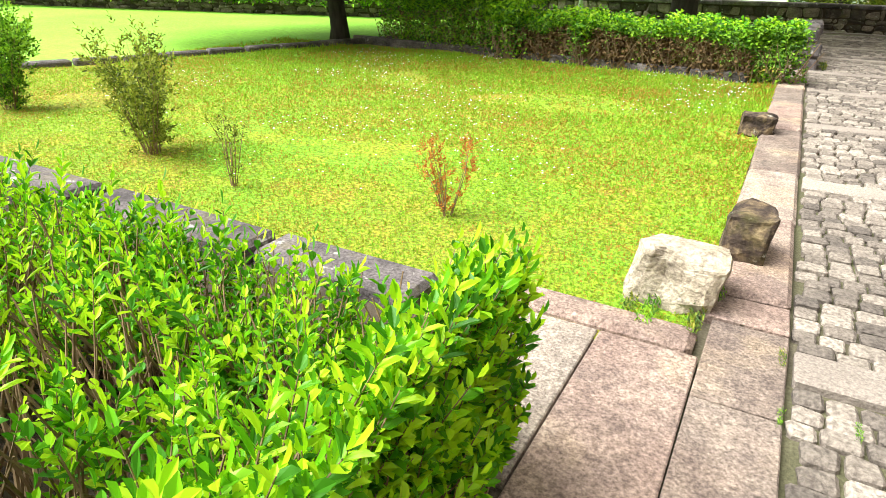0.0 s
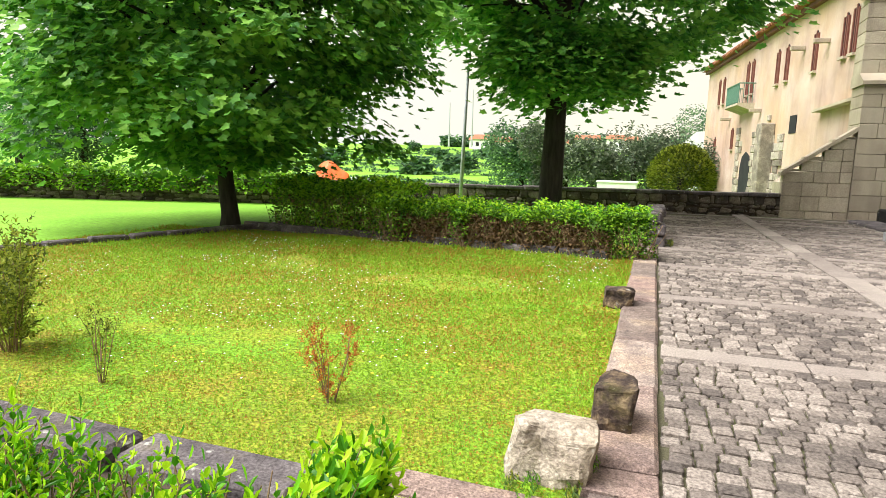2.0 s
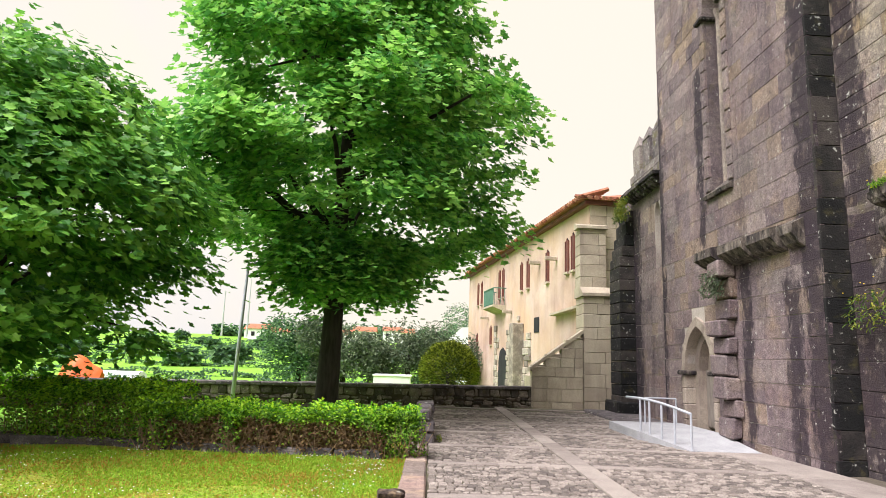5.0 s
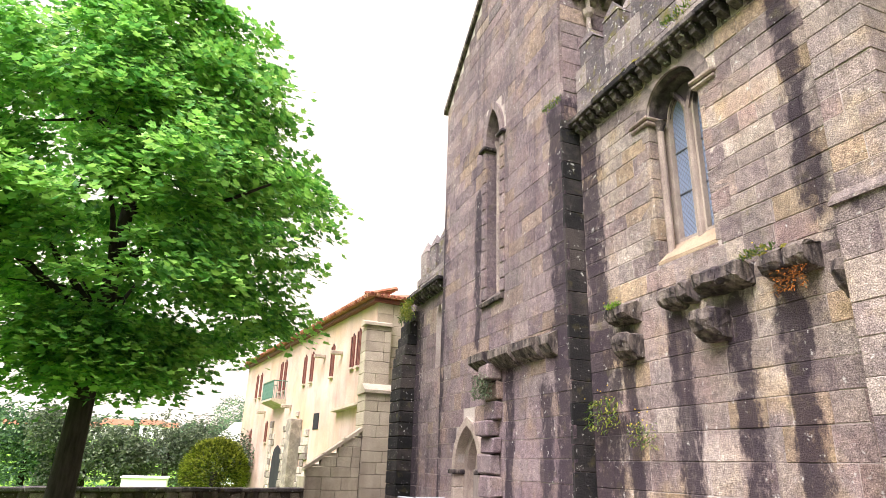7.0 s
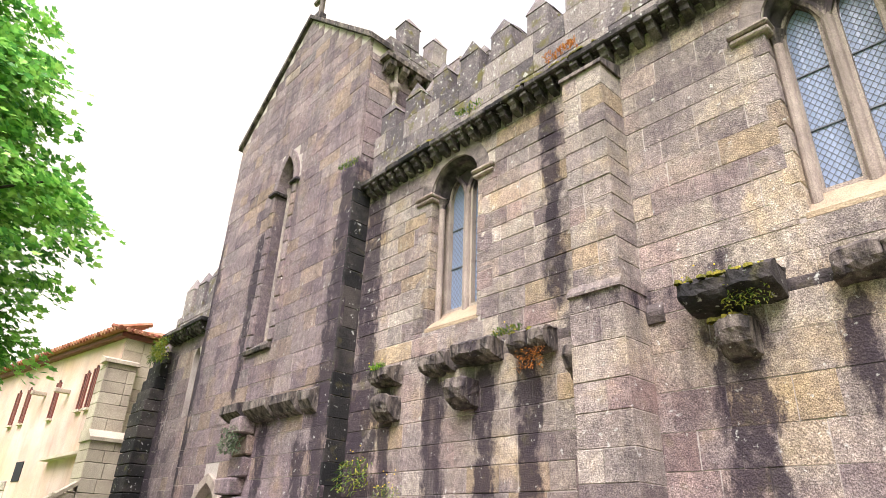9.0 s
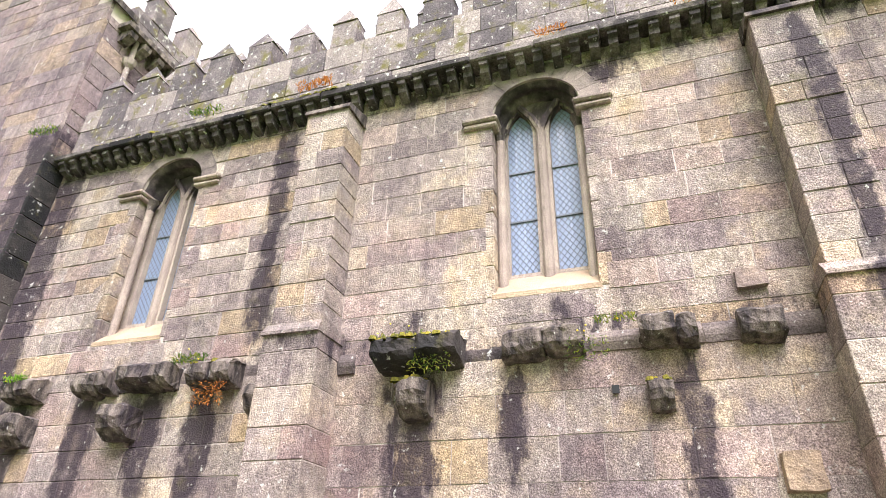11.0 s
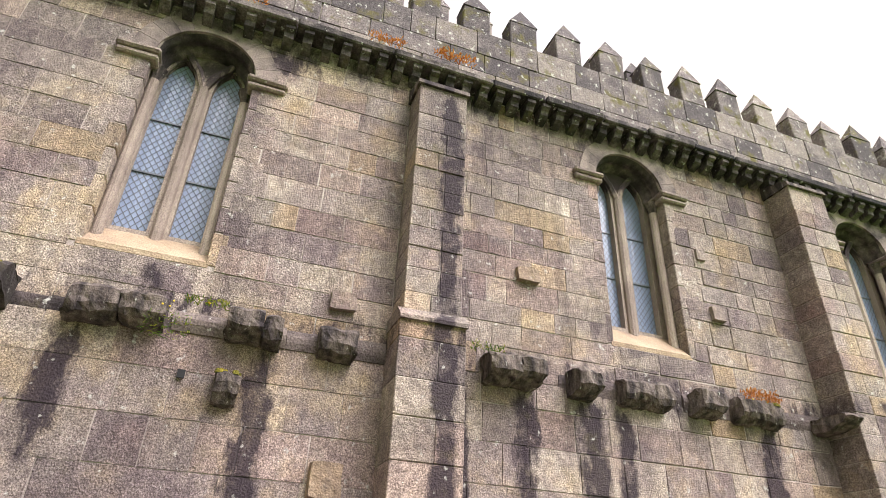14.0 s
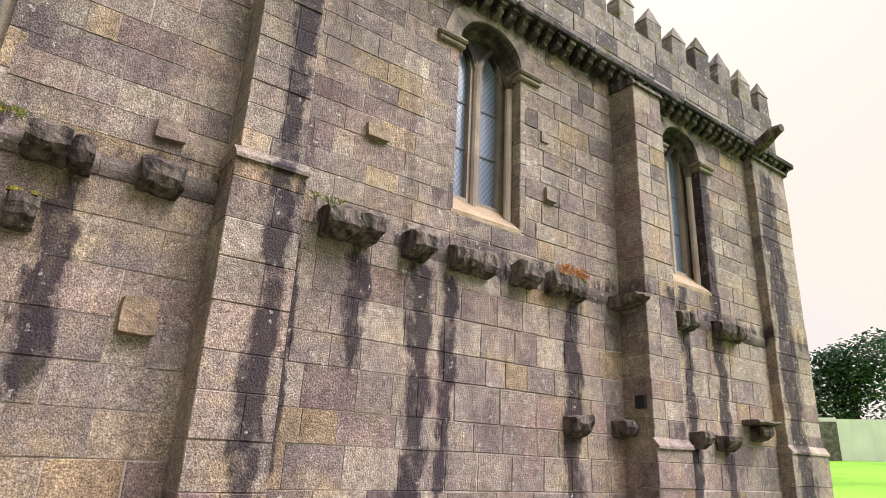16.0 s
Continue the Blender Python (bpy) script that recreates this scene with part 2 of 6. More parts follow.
M_MOSS = mat("cushion_moss", [(0.03, 0.032, 0.008), (0.12, 0.11, 0.012), (0.28, 0.215, 0.02)], 9, 0.95, 1.0, 60, 0.6, 70)
M_SILL = mat("yellow_sill_granite", [(0.2, 0.145, 0.11), (0.33, 0.245, 0.16), (0.4, 0.315, 0.21)], 2.5, 0.88, 0.6, 60, 0.4, 60, "island", 0.4)
M_PLASTER = mat("aged_lime_plaster", [(0.40, 0.275, 0.225), (0.52, 0.385, 0.325), (0.62, 0.49, 0.425)], 0.6, 0.9, 0.3, 30, 0.15, 40, streak=0.2, hue=(0.54, 0.37, 0.235))
M_OCHRE = mat("sandy_ashlar", [(0.36, 0.30, 0.235), (0.45, 0.38, 0.29), (0.52, 0.45, 0.35)], 1.2, 0.9, 0.5, 40, 0.35, 50, "island", 0.35, 0.3)
M_RUBBLE = mat("exposed_rubble", [(0.2, 0.17, 0.14), (0.36, 0.31, 0.25), (0.46, 0.41, 0.34)], 3, 0.95, 0.9, 20, 0.5, 40, "island", 0.7, 0.3)
M_WALL_D = mat("dark_rubble_stone", [(0.06, 0.05, 0.042), (0.13, 0.11, 0.09), (0.25, 0.21, 0.17)], 3, 0.95, 0.9, 20, 0.5, 40, "island", 0.6, 0.3, (), 0.4)
M_TILE = mat("terracotta_roof_tile", [(0.2, 0.065, 0.035), (0.35, 0.13, 0.07), (0.42, 0.2, 0.12)], 3, 0.85, 0.4, 40, 0.3, 50, "island", 0.6)
# near-black colour that stands in for the shade inside openings
M_DARK = mat("unlit_interior_colour", [(0.012, 0.012, 0.014), (0.03, 0.03, 0.03)], 2, 0.9)
M_REDWOOD = mat("red_brown_window_timber", [(0.12, 0.04, 0.03), (0.2, 0.07, 0.05)], 6, 0.6)
M_WOOD = mat("weathered_door_timber", [(0.17, 0.14, 0.12), (0.3, 0.26, 0.22)], 5, 0.8, 0.4, 30, stretch=(6, 6, 0.6))
M_IRON = mat("green_painted_iron", [(0.05, 0.13, 0.09), (0.08, 0.18, 0.12)], 8, 0.5, spec=0.5)
M_STEEL = mat("galvanised_steel", [(0.33, 0.34, 0.37), (0.45, 0.46, 0.49)], 12, 0.5, spec=0.4)
M_SETT = mat("granite_sett", [(0.11, 0.092, 0.082), (0.2, 0.168, 0.146), (0.32, 0.275, 0.24)], 1.2, 0.8, 0.7, 50, 0.6, 60, "object", 0.42)
M_SETT_J = mat("granite_sett_far", [(0.11, 0.092, 0.082), (0.2, 0.168, 0.146), (0.32, 0.275, 0.24)], 1.2, 0.8, 0.7, 50, 0.6, 60, "island", 0.42)
M_BED = mat("sandy_sett_joint", [(0.07, 0.056, 0.042), (0.13, 0.108, 0.08)], 5, 0.95, 0.6, 60, 0.4, 90, hue=(0.1, 0.12, 0.04))
M_BAND = mat("flat_granite_band", [(0.21, 0.175, 0.155), (0.27, 0.23, 0.205), (0.33, 0.285, 0.25)], 1.8, 0.82, 0.5, 70, 0.45, 90, "island", 0.4)
M_SLAB = mat("brown_granite_slab", [(0.23, 0.175, 0.152), (0.31, 0.245, 0.212), (0.39, 0.32, 0.28)], 2.6, 0.85, 0.6, 70, 0.6, 90, "island", 0.35, variety=1.0)
M_KERB = mat("dark_granite_edging", [(0.06, 0.052, 0.055), (0.13, 0.112, 0.115), (0.24, 0.21, 0.205)], 4, 0.9, 0.6, 50, 0.6, 70, "island", 0.3, 0, (), 0.5)
M_ROCK = mat("pale_boulder_granite", [(0.12, 0.1, 0.08), (0.3, 0.255, 0.2), (0.42, 0.36, 0.29), (0.5, 0.45, 0.38)], 7, 0.9, 1.0, 30, 0.5, 60, hue=(0.42, 0.3, 0.19), moss=0.2)
M_ROCK_D = mat("dark_mossy_stone", [(0.015, 0.011, 0.01), (0.055, 0.038, 0.03), (0.22, 0.16, 0.095)], 13, 0.95, 1.0, 25, 0.5, 50, moss=0.5)
M_LAWN = mat("clover_lawn", [(0.28, 0.2, 0.03), (0.24, 0.3, 0.02), (0.15, 0.31, 0.015), (0.22, 0.39, 0.025)], 1.6, 0.9, 1.0, 40, 0.9, 42, hue=(0.29, 0.22, 0.03))
M_FIELD = mat("smooth_field_grass", [(0.13, 0.30, 0.02), (0.19, 0.42, 0.03), (0.25, 0.48, 0.05)], 0.25, 0.9, 0.6, 20, 0.25, 12)
M_SOIL = mat("dark_bed_soil", [(0.03, 0.024, 0.018), (0.08, 0.06, 0.04)], 6, 0.95, 0.8, 40)
M_TWIG = mat("dry_twig", [(0.14, 0.09, 0.05), (0.32, 0.215, 0.13)], 12, 0.9)
M_BARK = mat("dark_bark", [(0.016, 0.012, 0.01), (0.05, 0.04, 0.034)], 4, 0.95, 0.9, 20, stretch=(3, 3, 0.5))
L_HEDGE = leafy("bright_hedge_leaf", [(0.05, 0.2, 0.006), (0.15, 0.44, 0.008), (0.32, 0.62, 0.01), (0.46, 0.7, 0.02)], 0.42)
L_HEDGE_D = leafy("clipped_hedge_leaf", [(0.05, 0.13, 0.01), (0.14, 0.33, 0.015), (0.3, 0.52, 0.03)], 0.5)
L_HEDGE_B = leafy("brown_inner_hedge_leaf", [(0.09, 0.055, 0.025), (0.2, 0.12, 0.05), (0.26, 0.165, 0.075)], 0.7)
L_TREE = leafy("broad_tree_leaf", [(0.08, 0.27, 0.055), (0.21, 0.5, 0.09), (0.39, 0.68, 0.14)], 0.5, 0.35, 0.5, 0.4)
L_TREE_D = leafy("dark_tree_leaf", [(0.065, 0.21, 0.04), (0.16, 0.4, 0.06), (0.31, 0.57, 0.09)], 0.5, 0.35, 0.5, 0.4)
# paler, bluer greens put distance haze into the leaf colour
L_FAR = leafy("hazed_distant_leaf", [(0.06, 0.12, 0.07), (0.10, 0.2, 0.095), (0.17, 0.3, 0.12)], 0.7)
L_EUCA = leafy("dark_eucalyptus_leaf", [(0.02, 0.05, 0.03), (0.045, 0.09, 0.05), (0.08, 0.14, 0.07)], 0.7)
L_GREY = leafy("grey_green_leaf", [(0.07, 0.1, 0.06), (0.12, 0.16, 0.09), (0.18, 0.22, 0.13)], 0.7)
L_GRASS = leafy("lawn_blade", [(0.38, 0.23, 0.03), (0.3, 0.33, 0.02), (0.18, 0.36, 0.015), (0.2, 0.41, 0.015), (0.33, 0.5, 0.03)], 0.6, 0.35, 0.6)
L_BUSH = leafy("yellowish_bush_leaf", [(0.08, 0.11, 0.015), (0.19, 0.24, 0.02), (0.34, 0.38, 0.05)], 0.5)
L_DRY = leafy("rusty_dry_leaf", [(0.35, 0.12, 0.025), (0.55, 0.23, 0.05)], 0.8)
L_WEED = leafy("wall_weed_leaf", [(0.06, 0.12, 0.02), (0.15, 0.22, 0.03), (0.3, 0.3, 0.04)], 0.6)
M_WHITE = mat("white_petal", [(0.75, 0.75, 0.72), (0.82, 0.82, 0.8)], 5, 0.8)
M_YELLOW = mat("yellow_petal", [(0.7, 0.45, 0.02), (0.8, 0.6, 0.05)], 5, 0.7)
M_WHITEWALL = mat("white_render", [(0.66, 0.66, 0.66), (0.8, 0.8, 0.8)], 0.6, 0.85, streak=0.12)
M_CONC = mat("grey_concrete", [(0.3, 0.3, 0.31), (0.4, 0.4, 0.41)], 3, 0.85, 0.3, 60, 0.3, 80)
M_ORANGE = mat("orange_plastic_sheet", [(0.75, 0.09, 0.015), (0.85, 0.16, 0.03)], 2, 0.5)
M_LEAD = mat("lead_came", [(0.1, 0.11, 0.12), (0.16, 0.17, 0.18)], 8, 0.6, metal=0.3)

M_GLASS = bpy.data.materials.new("old_leaded_glass")
M_GLASS.use_nodes = True
gb = M_GLASS.node_tree.nodes["Principled BSDF"]
gb.inputs["Base Color"].default_value = (0.2, 0.255, 0.37, 1)
gb.inputs["Roughness"].default_value, gb.inputs["Specular IOR Level"].default_value = 0.35, 0.6
gb.inputs["Coat Weight"].default_value, gb.inputs["Coat Roughness"].default_value = 0.6, 0.2
gn = M_GLASS.node_tree.nodes.new("ShaderNodeTexNoise")
gn.inputs["Scale"].default_value = 3.5
gbp = M_GLASS.node_tree.nodes.new("ShaderNodeBump")
gbp.inputs["Strength"].default_value, gbp.inputs["Distance"].default_value = 0.25, 0.05
M_GLASS.node_tree.links.new(gn.outputs["Fac"], gbp.inputs["Height"])
M_GLASS.node_tree.links.new(gbp.outputs["Normal"], gb.inputs["Normal"])
M_GLASS.node_tree.links.new(gbp.outputs["Normal"], gb.inputs["Coat Normal"])


# ---- mesh building ----
class Geo:
    """Collects points and faces of one mesh."""

    def __init__(self):
        self.v, self.f = [], []

    def add(self, vs, fs):
        k = len(self.v)
        self.v += [tuple(p) for p in vs]
        self.f += [tuple(i + k for i in f) for f in fs]
        return self

    def box(self, x0, x1, y0, y1, z0, z1):
        return self.add([(x, y, z) for x in (x0, x1) for y in (y0, y1) for z in (z0, z1)],
                        [(0, 1, 3, 2), (4, 6, 7, 5), (0, 4, 5, 1), (2, 3, 7, 6), (0, 2, 6, 4), (1, 5, 7, 3)])

    def cbox(self, x0, x1, y0, y1, z0, z1, c=0.02, jit=0.0, rnd=random):
        """A box with its edges cut off and its corners a little uneven."""
        lo, hi = (x0, y0, z0), (x1, y1, z1)
        vs, idx = [], {}
        for sx in (0, 1):
            for sy in (0, 1):
                for sz in (0, 1):
                    s = (sx, sy, sz)
                    o = [rnd.uniform(-jit, jit) for _ in range(3)]
                    for a in range(3):
                        p = [(hi if s[k] else lo)[k] + o[k] + (0 if k == a else (-c if s[k] else c)) for k in range(3)]
                        idx[s, a] = len(vs)
                        vs.append(p)
        fs = []
        for a in range(3):
            b, d = (a + 1) % 3, (a + 2) % 3
            for s in (0, 1):
                loop = []
                for sb, sd in ((0, 0), (1, 0), (1, 1), (0, 1)):
                    k = [0, 0, 0]
                    k[a], k[b], k[d] = s, sb, sd
                    loop.append(idx[tuple(k), a])
                fs.append(loop if s else loop[::-1])
            for sb in (0, 1):
                for sd in (0, 1):
                    k0, k1 = [0, 0, 0], [0, 0, 0]
                    k0[a], k1[a] = 0, 1
                    k0[b] = k1[b] = sb
                    k0[d] = k1[d] = sd
                    q = [idx[tuple(k0), b], idx[tuple(k1), b], idx[tuple(k1), d], idx[tuple(k0), d]]
                    fs.append(q if sb == sd else q[::-1])
        for sx in (0, 1):
            for sy in (0, 1):
                for sz in (0, 1):
                    t = [idx[(sx, sy, sz), 0], idx[(sx, sy, sz), 1], idx[(sx, sy, sz), 2]]
                    fs.append(t if (sx + sy + sz) % 2 else t[::-1])
        return self.add(vs, fs)

    def prism(self, poly, axis, a, b):
        """A polygon of the two other axes, drawn out from a to b along the axis."""
        def pt(p, d):
            return {"x": (d, p[0], p[1]), "y": (p[0], d, p[1]), "z": (p[0], p[1], d)}[axis]
        k = len(poly)
        fs = [tuple(range(k)), tuple(range(2 * k - 1, k - 1, -1))]
        fs += [(i, i + k, (i + 1) % k + k, (i + 1) % k) for i in range(k)]
        return self.add([pt(p, a) for p in poly] + [pt(p, b) for p in poly], fs)

    def tube(self, pts, rad, n=8):
        pts = [Vector(p) for p in pts]
        k0 = len(self.v)
        for i, p in enumerate(pts):
            d = (pts[min(i + 1, len(pts) - 1)] - pts[max(i - 1, 0)]).normalized()
            a = d.orthogonal().normalized() if abs(d.z) > 0.95 else d.cross(Vector((0, 0, 1))).normalized()
            b = d.cross(a)
            r = rad[i] if isinstance(rad, (list, tuple)) else rad
            for j in range(n):
                t = 2 * math.pi * j / n
                self.v.append(tuple(p + (a * math.cos(t) + b * math.sin(t)) * r))
        for i in range(len(pts) - 1):
            for j in range(n):
                self.f.append((k0 + i * n + j, k0 + i * n + (j + 1) % n, k0 + (i + 1) * n + (j + 1) % n, k0 + (i + 1) * n + j))
        self.f.append(tuple(range(k0 + n - 1, k0 - 1, -1)))
        m = k0 + (len(pts) - 1) * n
        self.f.append(tuple(range(m, m + n)))
        return self

    def leaf(self, base, d, up, length, width):
        """A narrow leaf, folded along its rib."""
        d = d.normalized()
        s = d.cross(up)
        s = s.normalized() if s.length > 1e-4 else d.orthogonal().normalized()
        u = s.cross(d)
        b, L, W = base, d * length, s * width * 0.5
        lift = u * width * 0.22
        return self.add([b, b + L * 0.35 + W + lift, b + L * 0.75 + W * 0.8 + lift, b + L - u * length * 0.06, b + L * 0.75 - W * 0.8 + lift, b + L * 0.35 - W + lift],
                        [(0, 1, 2, 3), (0, 3, 4, 5)])

    def broad(self, base, d, up, size):
        """A broad lobed leaf."""
        d = d.normalized()
        s = d.cross(up)
        s = s.normalized() if s.length > 1e-4 else d.orthogonal().normalized()
        u = s.cross(d)
        shape = ((0, 0), (0.5, 0.12), (0.36, 0.42), (0.55, 0.68), (0.2, 0.72), (0, 1.05), (-0.2, 0.72), (-0.55, 0.68), (-0.36, 0.42), (-0.5, 0.12))
        vs = [base + s * (x * size) + d * (y * size) + u * (size * 0.22 * abs(x)) for x, y in shape]
        return self.add(vs, [(0, 1, 2, 5), (2, 3, 4, 5), (0, 5, 8, 9), (8, 5, 6, 7)])

    def moved(self, m):
        self.v = [tuple(m @ Vector(p)) for p in self.v]
        return self

    def rough(self, amount, scale, seed=0.0):
        off = Vector((seed, seed * 2, seed * 3))
        self.v = [tuple(Vector(p) + noise.noise_vector(Vector(p) * scale + off) * amount) for p in self.v]
        return self

    def mesh(self, name, material, smooth=False):
        me = bpy.data.meshes.new(name)
        me.from_pydata(self.v, [], self.f)
        me.materials.append(material)
        if smooth:
            me.shade_smooth()
        me.update()
        return me


def part(name, geo, material, parent=None, label="", smooth=False, kind=""):
    ob = new(name, geo.mesh(name, material, smooth))
    if parent:
        ob.parent = parent
        ob.matrix_parent_inverse = parent.matrix_basis.inverted()
    return tagged(ob, label=label, kind=kind)


def thing(name, at, label, category, group="", kind=""):
    ob = new(name)
    ob.empty_display_size = 0.2
    ob.matrix_basis = Matrix.Translation(at)
    return tagged(ob, label, category, group, kind)


# ---- masonry ----
def arch(dy, half, rise, pointed):
    dy = min(abs(dy), half)
    if pointed:
        r = (half * half + rise * rise) / (2 * half)
        return math.sqrt(max(0.0, r * r - (dy + r - half) ** 2))
    return rise * math.sqrt(max(0.0, 1 - (dy / half) ** 2))


def pierced(geo, x0, x1, y0, y1, z0, z1, openings, n=16):
    """A wall from y0 to y1 with arched openings (centre, half width, sill, springing, rise, pointed)."""
    at = y0
    for yc, half, sill, spring, rise, pointed in sorted(openings):
        geo.box(x0, x1, at, yc - half, z0, z1)
        if sill > z0:
            geo.box(x0, x1, yc - half, yc + half, z0, sill)
        for i in range(n):
            a, b = -half + 2 * half * i / n, -half + 2 * half * (i + 1) / n
            za, zb = spring + arch(a, half, rise, pointed), spring + arch(b, half, rise, pointed)
            geo.prism([(yc + a, za), (yc + b, zb), (yc + b, z1), (yc + a, z1)], "x", x0, x1)
        at = yc + half
    geo.box(x0, x1, at, y1, z0, z1)
    return geo


def courses(a0, a1, z0, z1, h, lmin, lmax, openings=(), ring=0.0, solid=(), rnd=random, top=None):
    """Courses of blocks (a, b, low, high) that leave the openings free, and stop at the solid stretches."""
    out, z = [], z0
    while z < z1 - 0.08:
        hh = h * rnd.uniform(0.85, 1.18)
        if z + hh > z1 - 0.12:
            hh = z1 - z
        zm = z + hh / 2
        gaps = [(p, q) for p, q, lo, hi in solid if lo < zm < hi]
        for yc, half, sill, spring, rise, pointed in openings:
            if sill < zm < spring + rise + ring:
                w = half + ring * 0.4
                if zm > spring:
                    k = (zm - spring) / (rise + ring)
                    w = (half + ring) * math.sqrt(max(0.0, 1 - k * k))
                if w > 0.03:
                    gaps.append((yc - w, yc + w))
        lo_a, hi_a = (a0, a1) if top is None else top(z + hh)
        runs, at = [], max(a0, lo_a)
        for p, q in sorted(gaps):
            if p > at:
                runs.append((at, min(p, hi_a)))
            at = max(at, q)
        if at < min(a1, hi_a):
            runs.append((at, min(a1, hi_a)))
        for p, q in runs:
            a = p
            while a < q - 0.04:
                b = a + rnd.uniform(lmin, lmax)
                if b > q - lmin * 0.6:
                    b = q
                out.append((a, b, z, z + hh))
                a = b
        z += hh
    return out


def stones(blocks, facing, face, depth=0.07, joint=0.005, rnd=random, jit=0.006):
    g = Geo()
    for a, b, lo, hi in blocks:
        f = face + 0.019 + rnd.uniform(-0.004, 0.003)
        a, b, lo, hi = a + joint, b - joint, lo + joint, hi - joint
        if facing == "-x":
            g.cbox(f, f + depth, a, b, lo, hi, 0.007, jit, rnd)
        else:
            g.cbox(a, b, f, f + depth, lo, hi, 0.007, jit, rnd)
    return g


def stone_pieces(blocks, face, material, parent, rnd, depth=0.07):
    """Every block an object of its own on one of six shared meshes."""
    kinds = []
    for _ in range(6):
        kinds.append(Geo().cbox(0, 1, -0.5, 0.5, -0.5, 0.5, 0.009, 0.012, rnd).mesh("stone", material))
    for a, b, lo, hi in blocks:
        ob = new("stone", kinds[rnd.randrange(6)])
        ob.location = (face + 0.02 + rnd.uniform(-0.005, 0.004), (a + b) / 2, (lo + hi) / 2)
        ob.scale = (depth, b - a - rnd.uniform(0.006, 0.014), hi - lo - rnd.uniform(0.006, 0.014))
        ob.parent = parent


def merlon(name, x, y, z0, w, d, h, parent, rnd, material, cap=0.5):
    """A parapet tooth with a small pyramid on it."""
    g = Geo().cbox(x, x + d, y - w / 2, y + w / 2, z0, z0 + h - cap, 0.015, 0.012, rnd)
    k = z0 + h - cap
    e = 0.01
    g.add([(x - e, y - w / 2 - e, k), (x + d + e, y - w / 2 - e, k), (x + d + e, y + w / 2 + e, k), (x - e, y + w / 2 + e, k),
           (x + d * 0.3, y, z0 + h + rnd.uniform(-0.05, 0.05))], [(0, 1, 4), (1, 2, 4), (2, 3, 4), (3, 0, 4), (3, 2, 1, 0)])
    return part(name, g, material, parent)


# ---- nave side of the church ----
N, T = 6.5, 6.056
rnd = random.Random(4)
NAVE_Y0, NAVE_Y1, CORNICE = -13.75, 9.5, 8.14
W_HALF, W_SILL, W_SPRING, W_RISE = 0.6, 4.62, 7.29, 0.56
WINDOWS = (6.88, 0.92, -5.2, -9.93)
openings = [(y, W_HALF, W_SILL, W_SPRING, W_RISE, False) for y in WINDOWS]
wall_nave = tagged(new("wall_nave", pierced(Geo(), N, N + 0.7, NAVE_Y0, NAVE_Y1, -0.3, 8.2, openings).mesh("wall_nave", M_MORTAR)),
                   "granite ashlar church wall with dark vertical stains", "church wall", kind="structure")
BUTTRESSES = ((3.46, 4.12), (-2.36, -1.7), (-8.65, -7.9), (-13.6, -12.25))
blocks = []
for a, b in ((4.12, NAVE_Y1), (-1.7, 3.46), (-7.9, -2.36), (-12.25, -8.65)):  # every bay has courses of its own
    blocks += courses(a, b, -0.2 - rnd.uniform(0, 0.15), 3.95, 0.38, 0.32, 0.74, openings, 0.2, (), rnd)
    blocks += courses(a, b, 3.95, 8.1, 0.31, 0.26, 0.72, openings, 0.2, (), rnd)
for a, b in BUTTRESSES:
    blocks += courses(a, b, 7.7, 8.1, 0.4, 0.3, 0.7, rnd=rnd)
near = [b for b in blocks if -4.6 < b[0] < 4.2 and b[2] > 1.2][:300]
rest = [b for b in blocks if b not in near]
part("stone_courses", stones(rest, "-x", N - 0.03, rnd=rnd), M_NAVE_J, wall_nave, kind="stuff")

# projecting buttresses with a sloped offset
def buttress(y0, y1, deep, off, top, name="buttress", low=0.06):
    b = part(name, Geo().box(N - deep + 0.012, N + 0.1, y0 + 0.012, y1 - 0.012, 0, top - 0.1).box(N - deep - low + 0.012, N + 0.1, y0 - 0.03, y1 + 0.03, -0.3, off - 0.08), M_MORTAR, wall_nave, "granite buttress with a sloped offset")
    g, x0 = Geo(), N - deep
    z = -0.25
    while z < top - 0.1:
        h = (0.385 if z < off else 0.3) * rnd.uniform(0.88, 1.14)
        lower = z + h / 2 < off
        if lower and z + h > off - 0.2:
            h = off - z
        if z + h > top - 0.2:
            h = top - z
        e = 0.04 if lower else 0.0
        xf = x0 - (low if lower else 0) + rnd.uniform(-0.008, 0.008)
        m = rnd.choice((None, 0.4, 0.55, 0.62))
        cuts = [y0 - e, y1 + e] if m is None else [y0 - e, y0 + (y1 - y0) * m, y1 + e]
        for a, c in zip(cuts, cuts[1:]):
            g.cbox(xf, N + 0.08, a + 0.0025, c - 0.0025, z + 0.0025, z + h - 0.0025, 0.008, 0.002, rnd)
        z += h
    part("buttress_stones", g, M_NAVE_J, b)
    s = Geo().prism([(x0 - low - 0.035, off - 0.06), (x0 - low - 0.035, off - 0.02), (x0 - 0.005, off + 0.09), (N, off + 0.09), (N, off - 0.06)], "y", y0 - 0.05, y1 + 0.05)
    part("offset_stone", s.rough(0.012, 5), M_NAVE, b)
    c = Geo().prism([(x0 - 0.04, top - 0.02), (x0 - 0.02, top + 0.06), (N, top + 0.22), (N, top - 0.02)], "y", y0 - 0.03, y1 + 0.03)
    part("cap_stone", c.rough(0.01, 6), M_LEDGE, b)
    return b


buttress(*BUTTRESSES[0], 0.5, 4.28, 7.62)
buttress(*BUTTRESSES[1], 0.45, 4.28, 7.62)
buttress(*BUTTRESSES[2], 0.5, 1.9, 7.75, low=0.06)
buttress(*BUTTRESSES[3], 0.2, 2.0, 7.95)

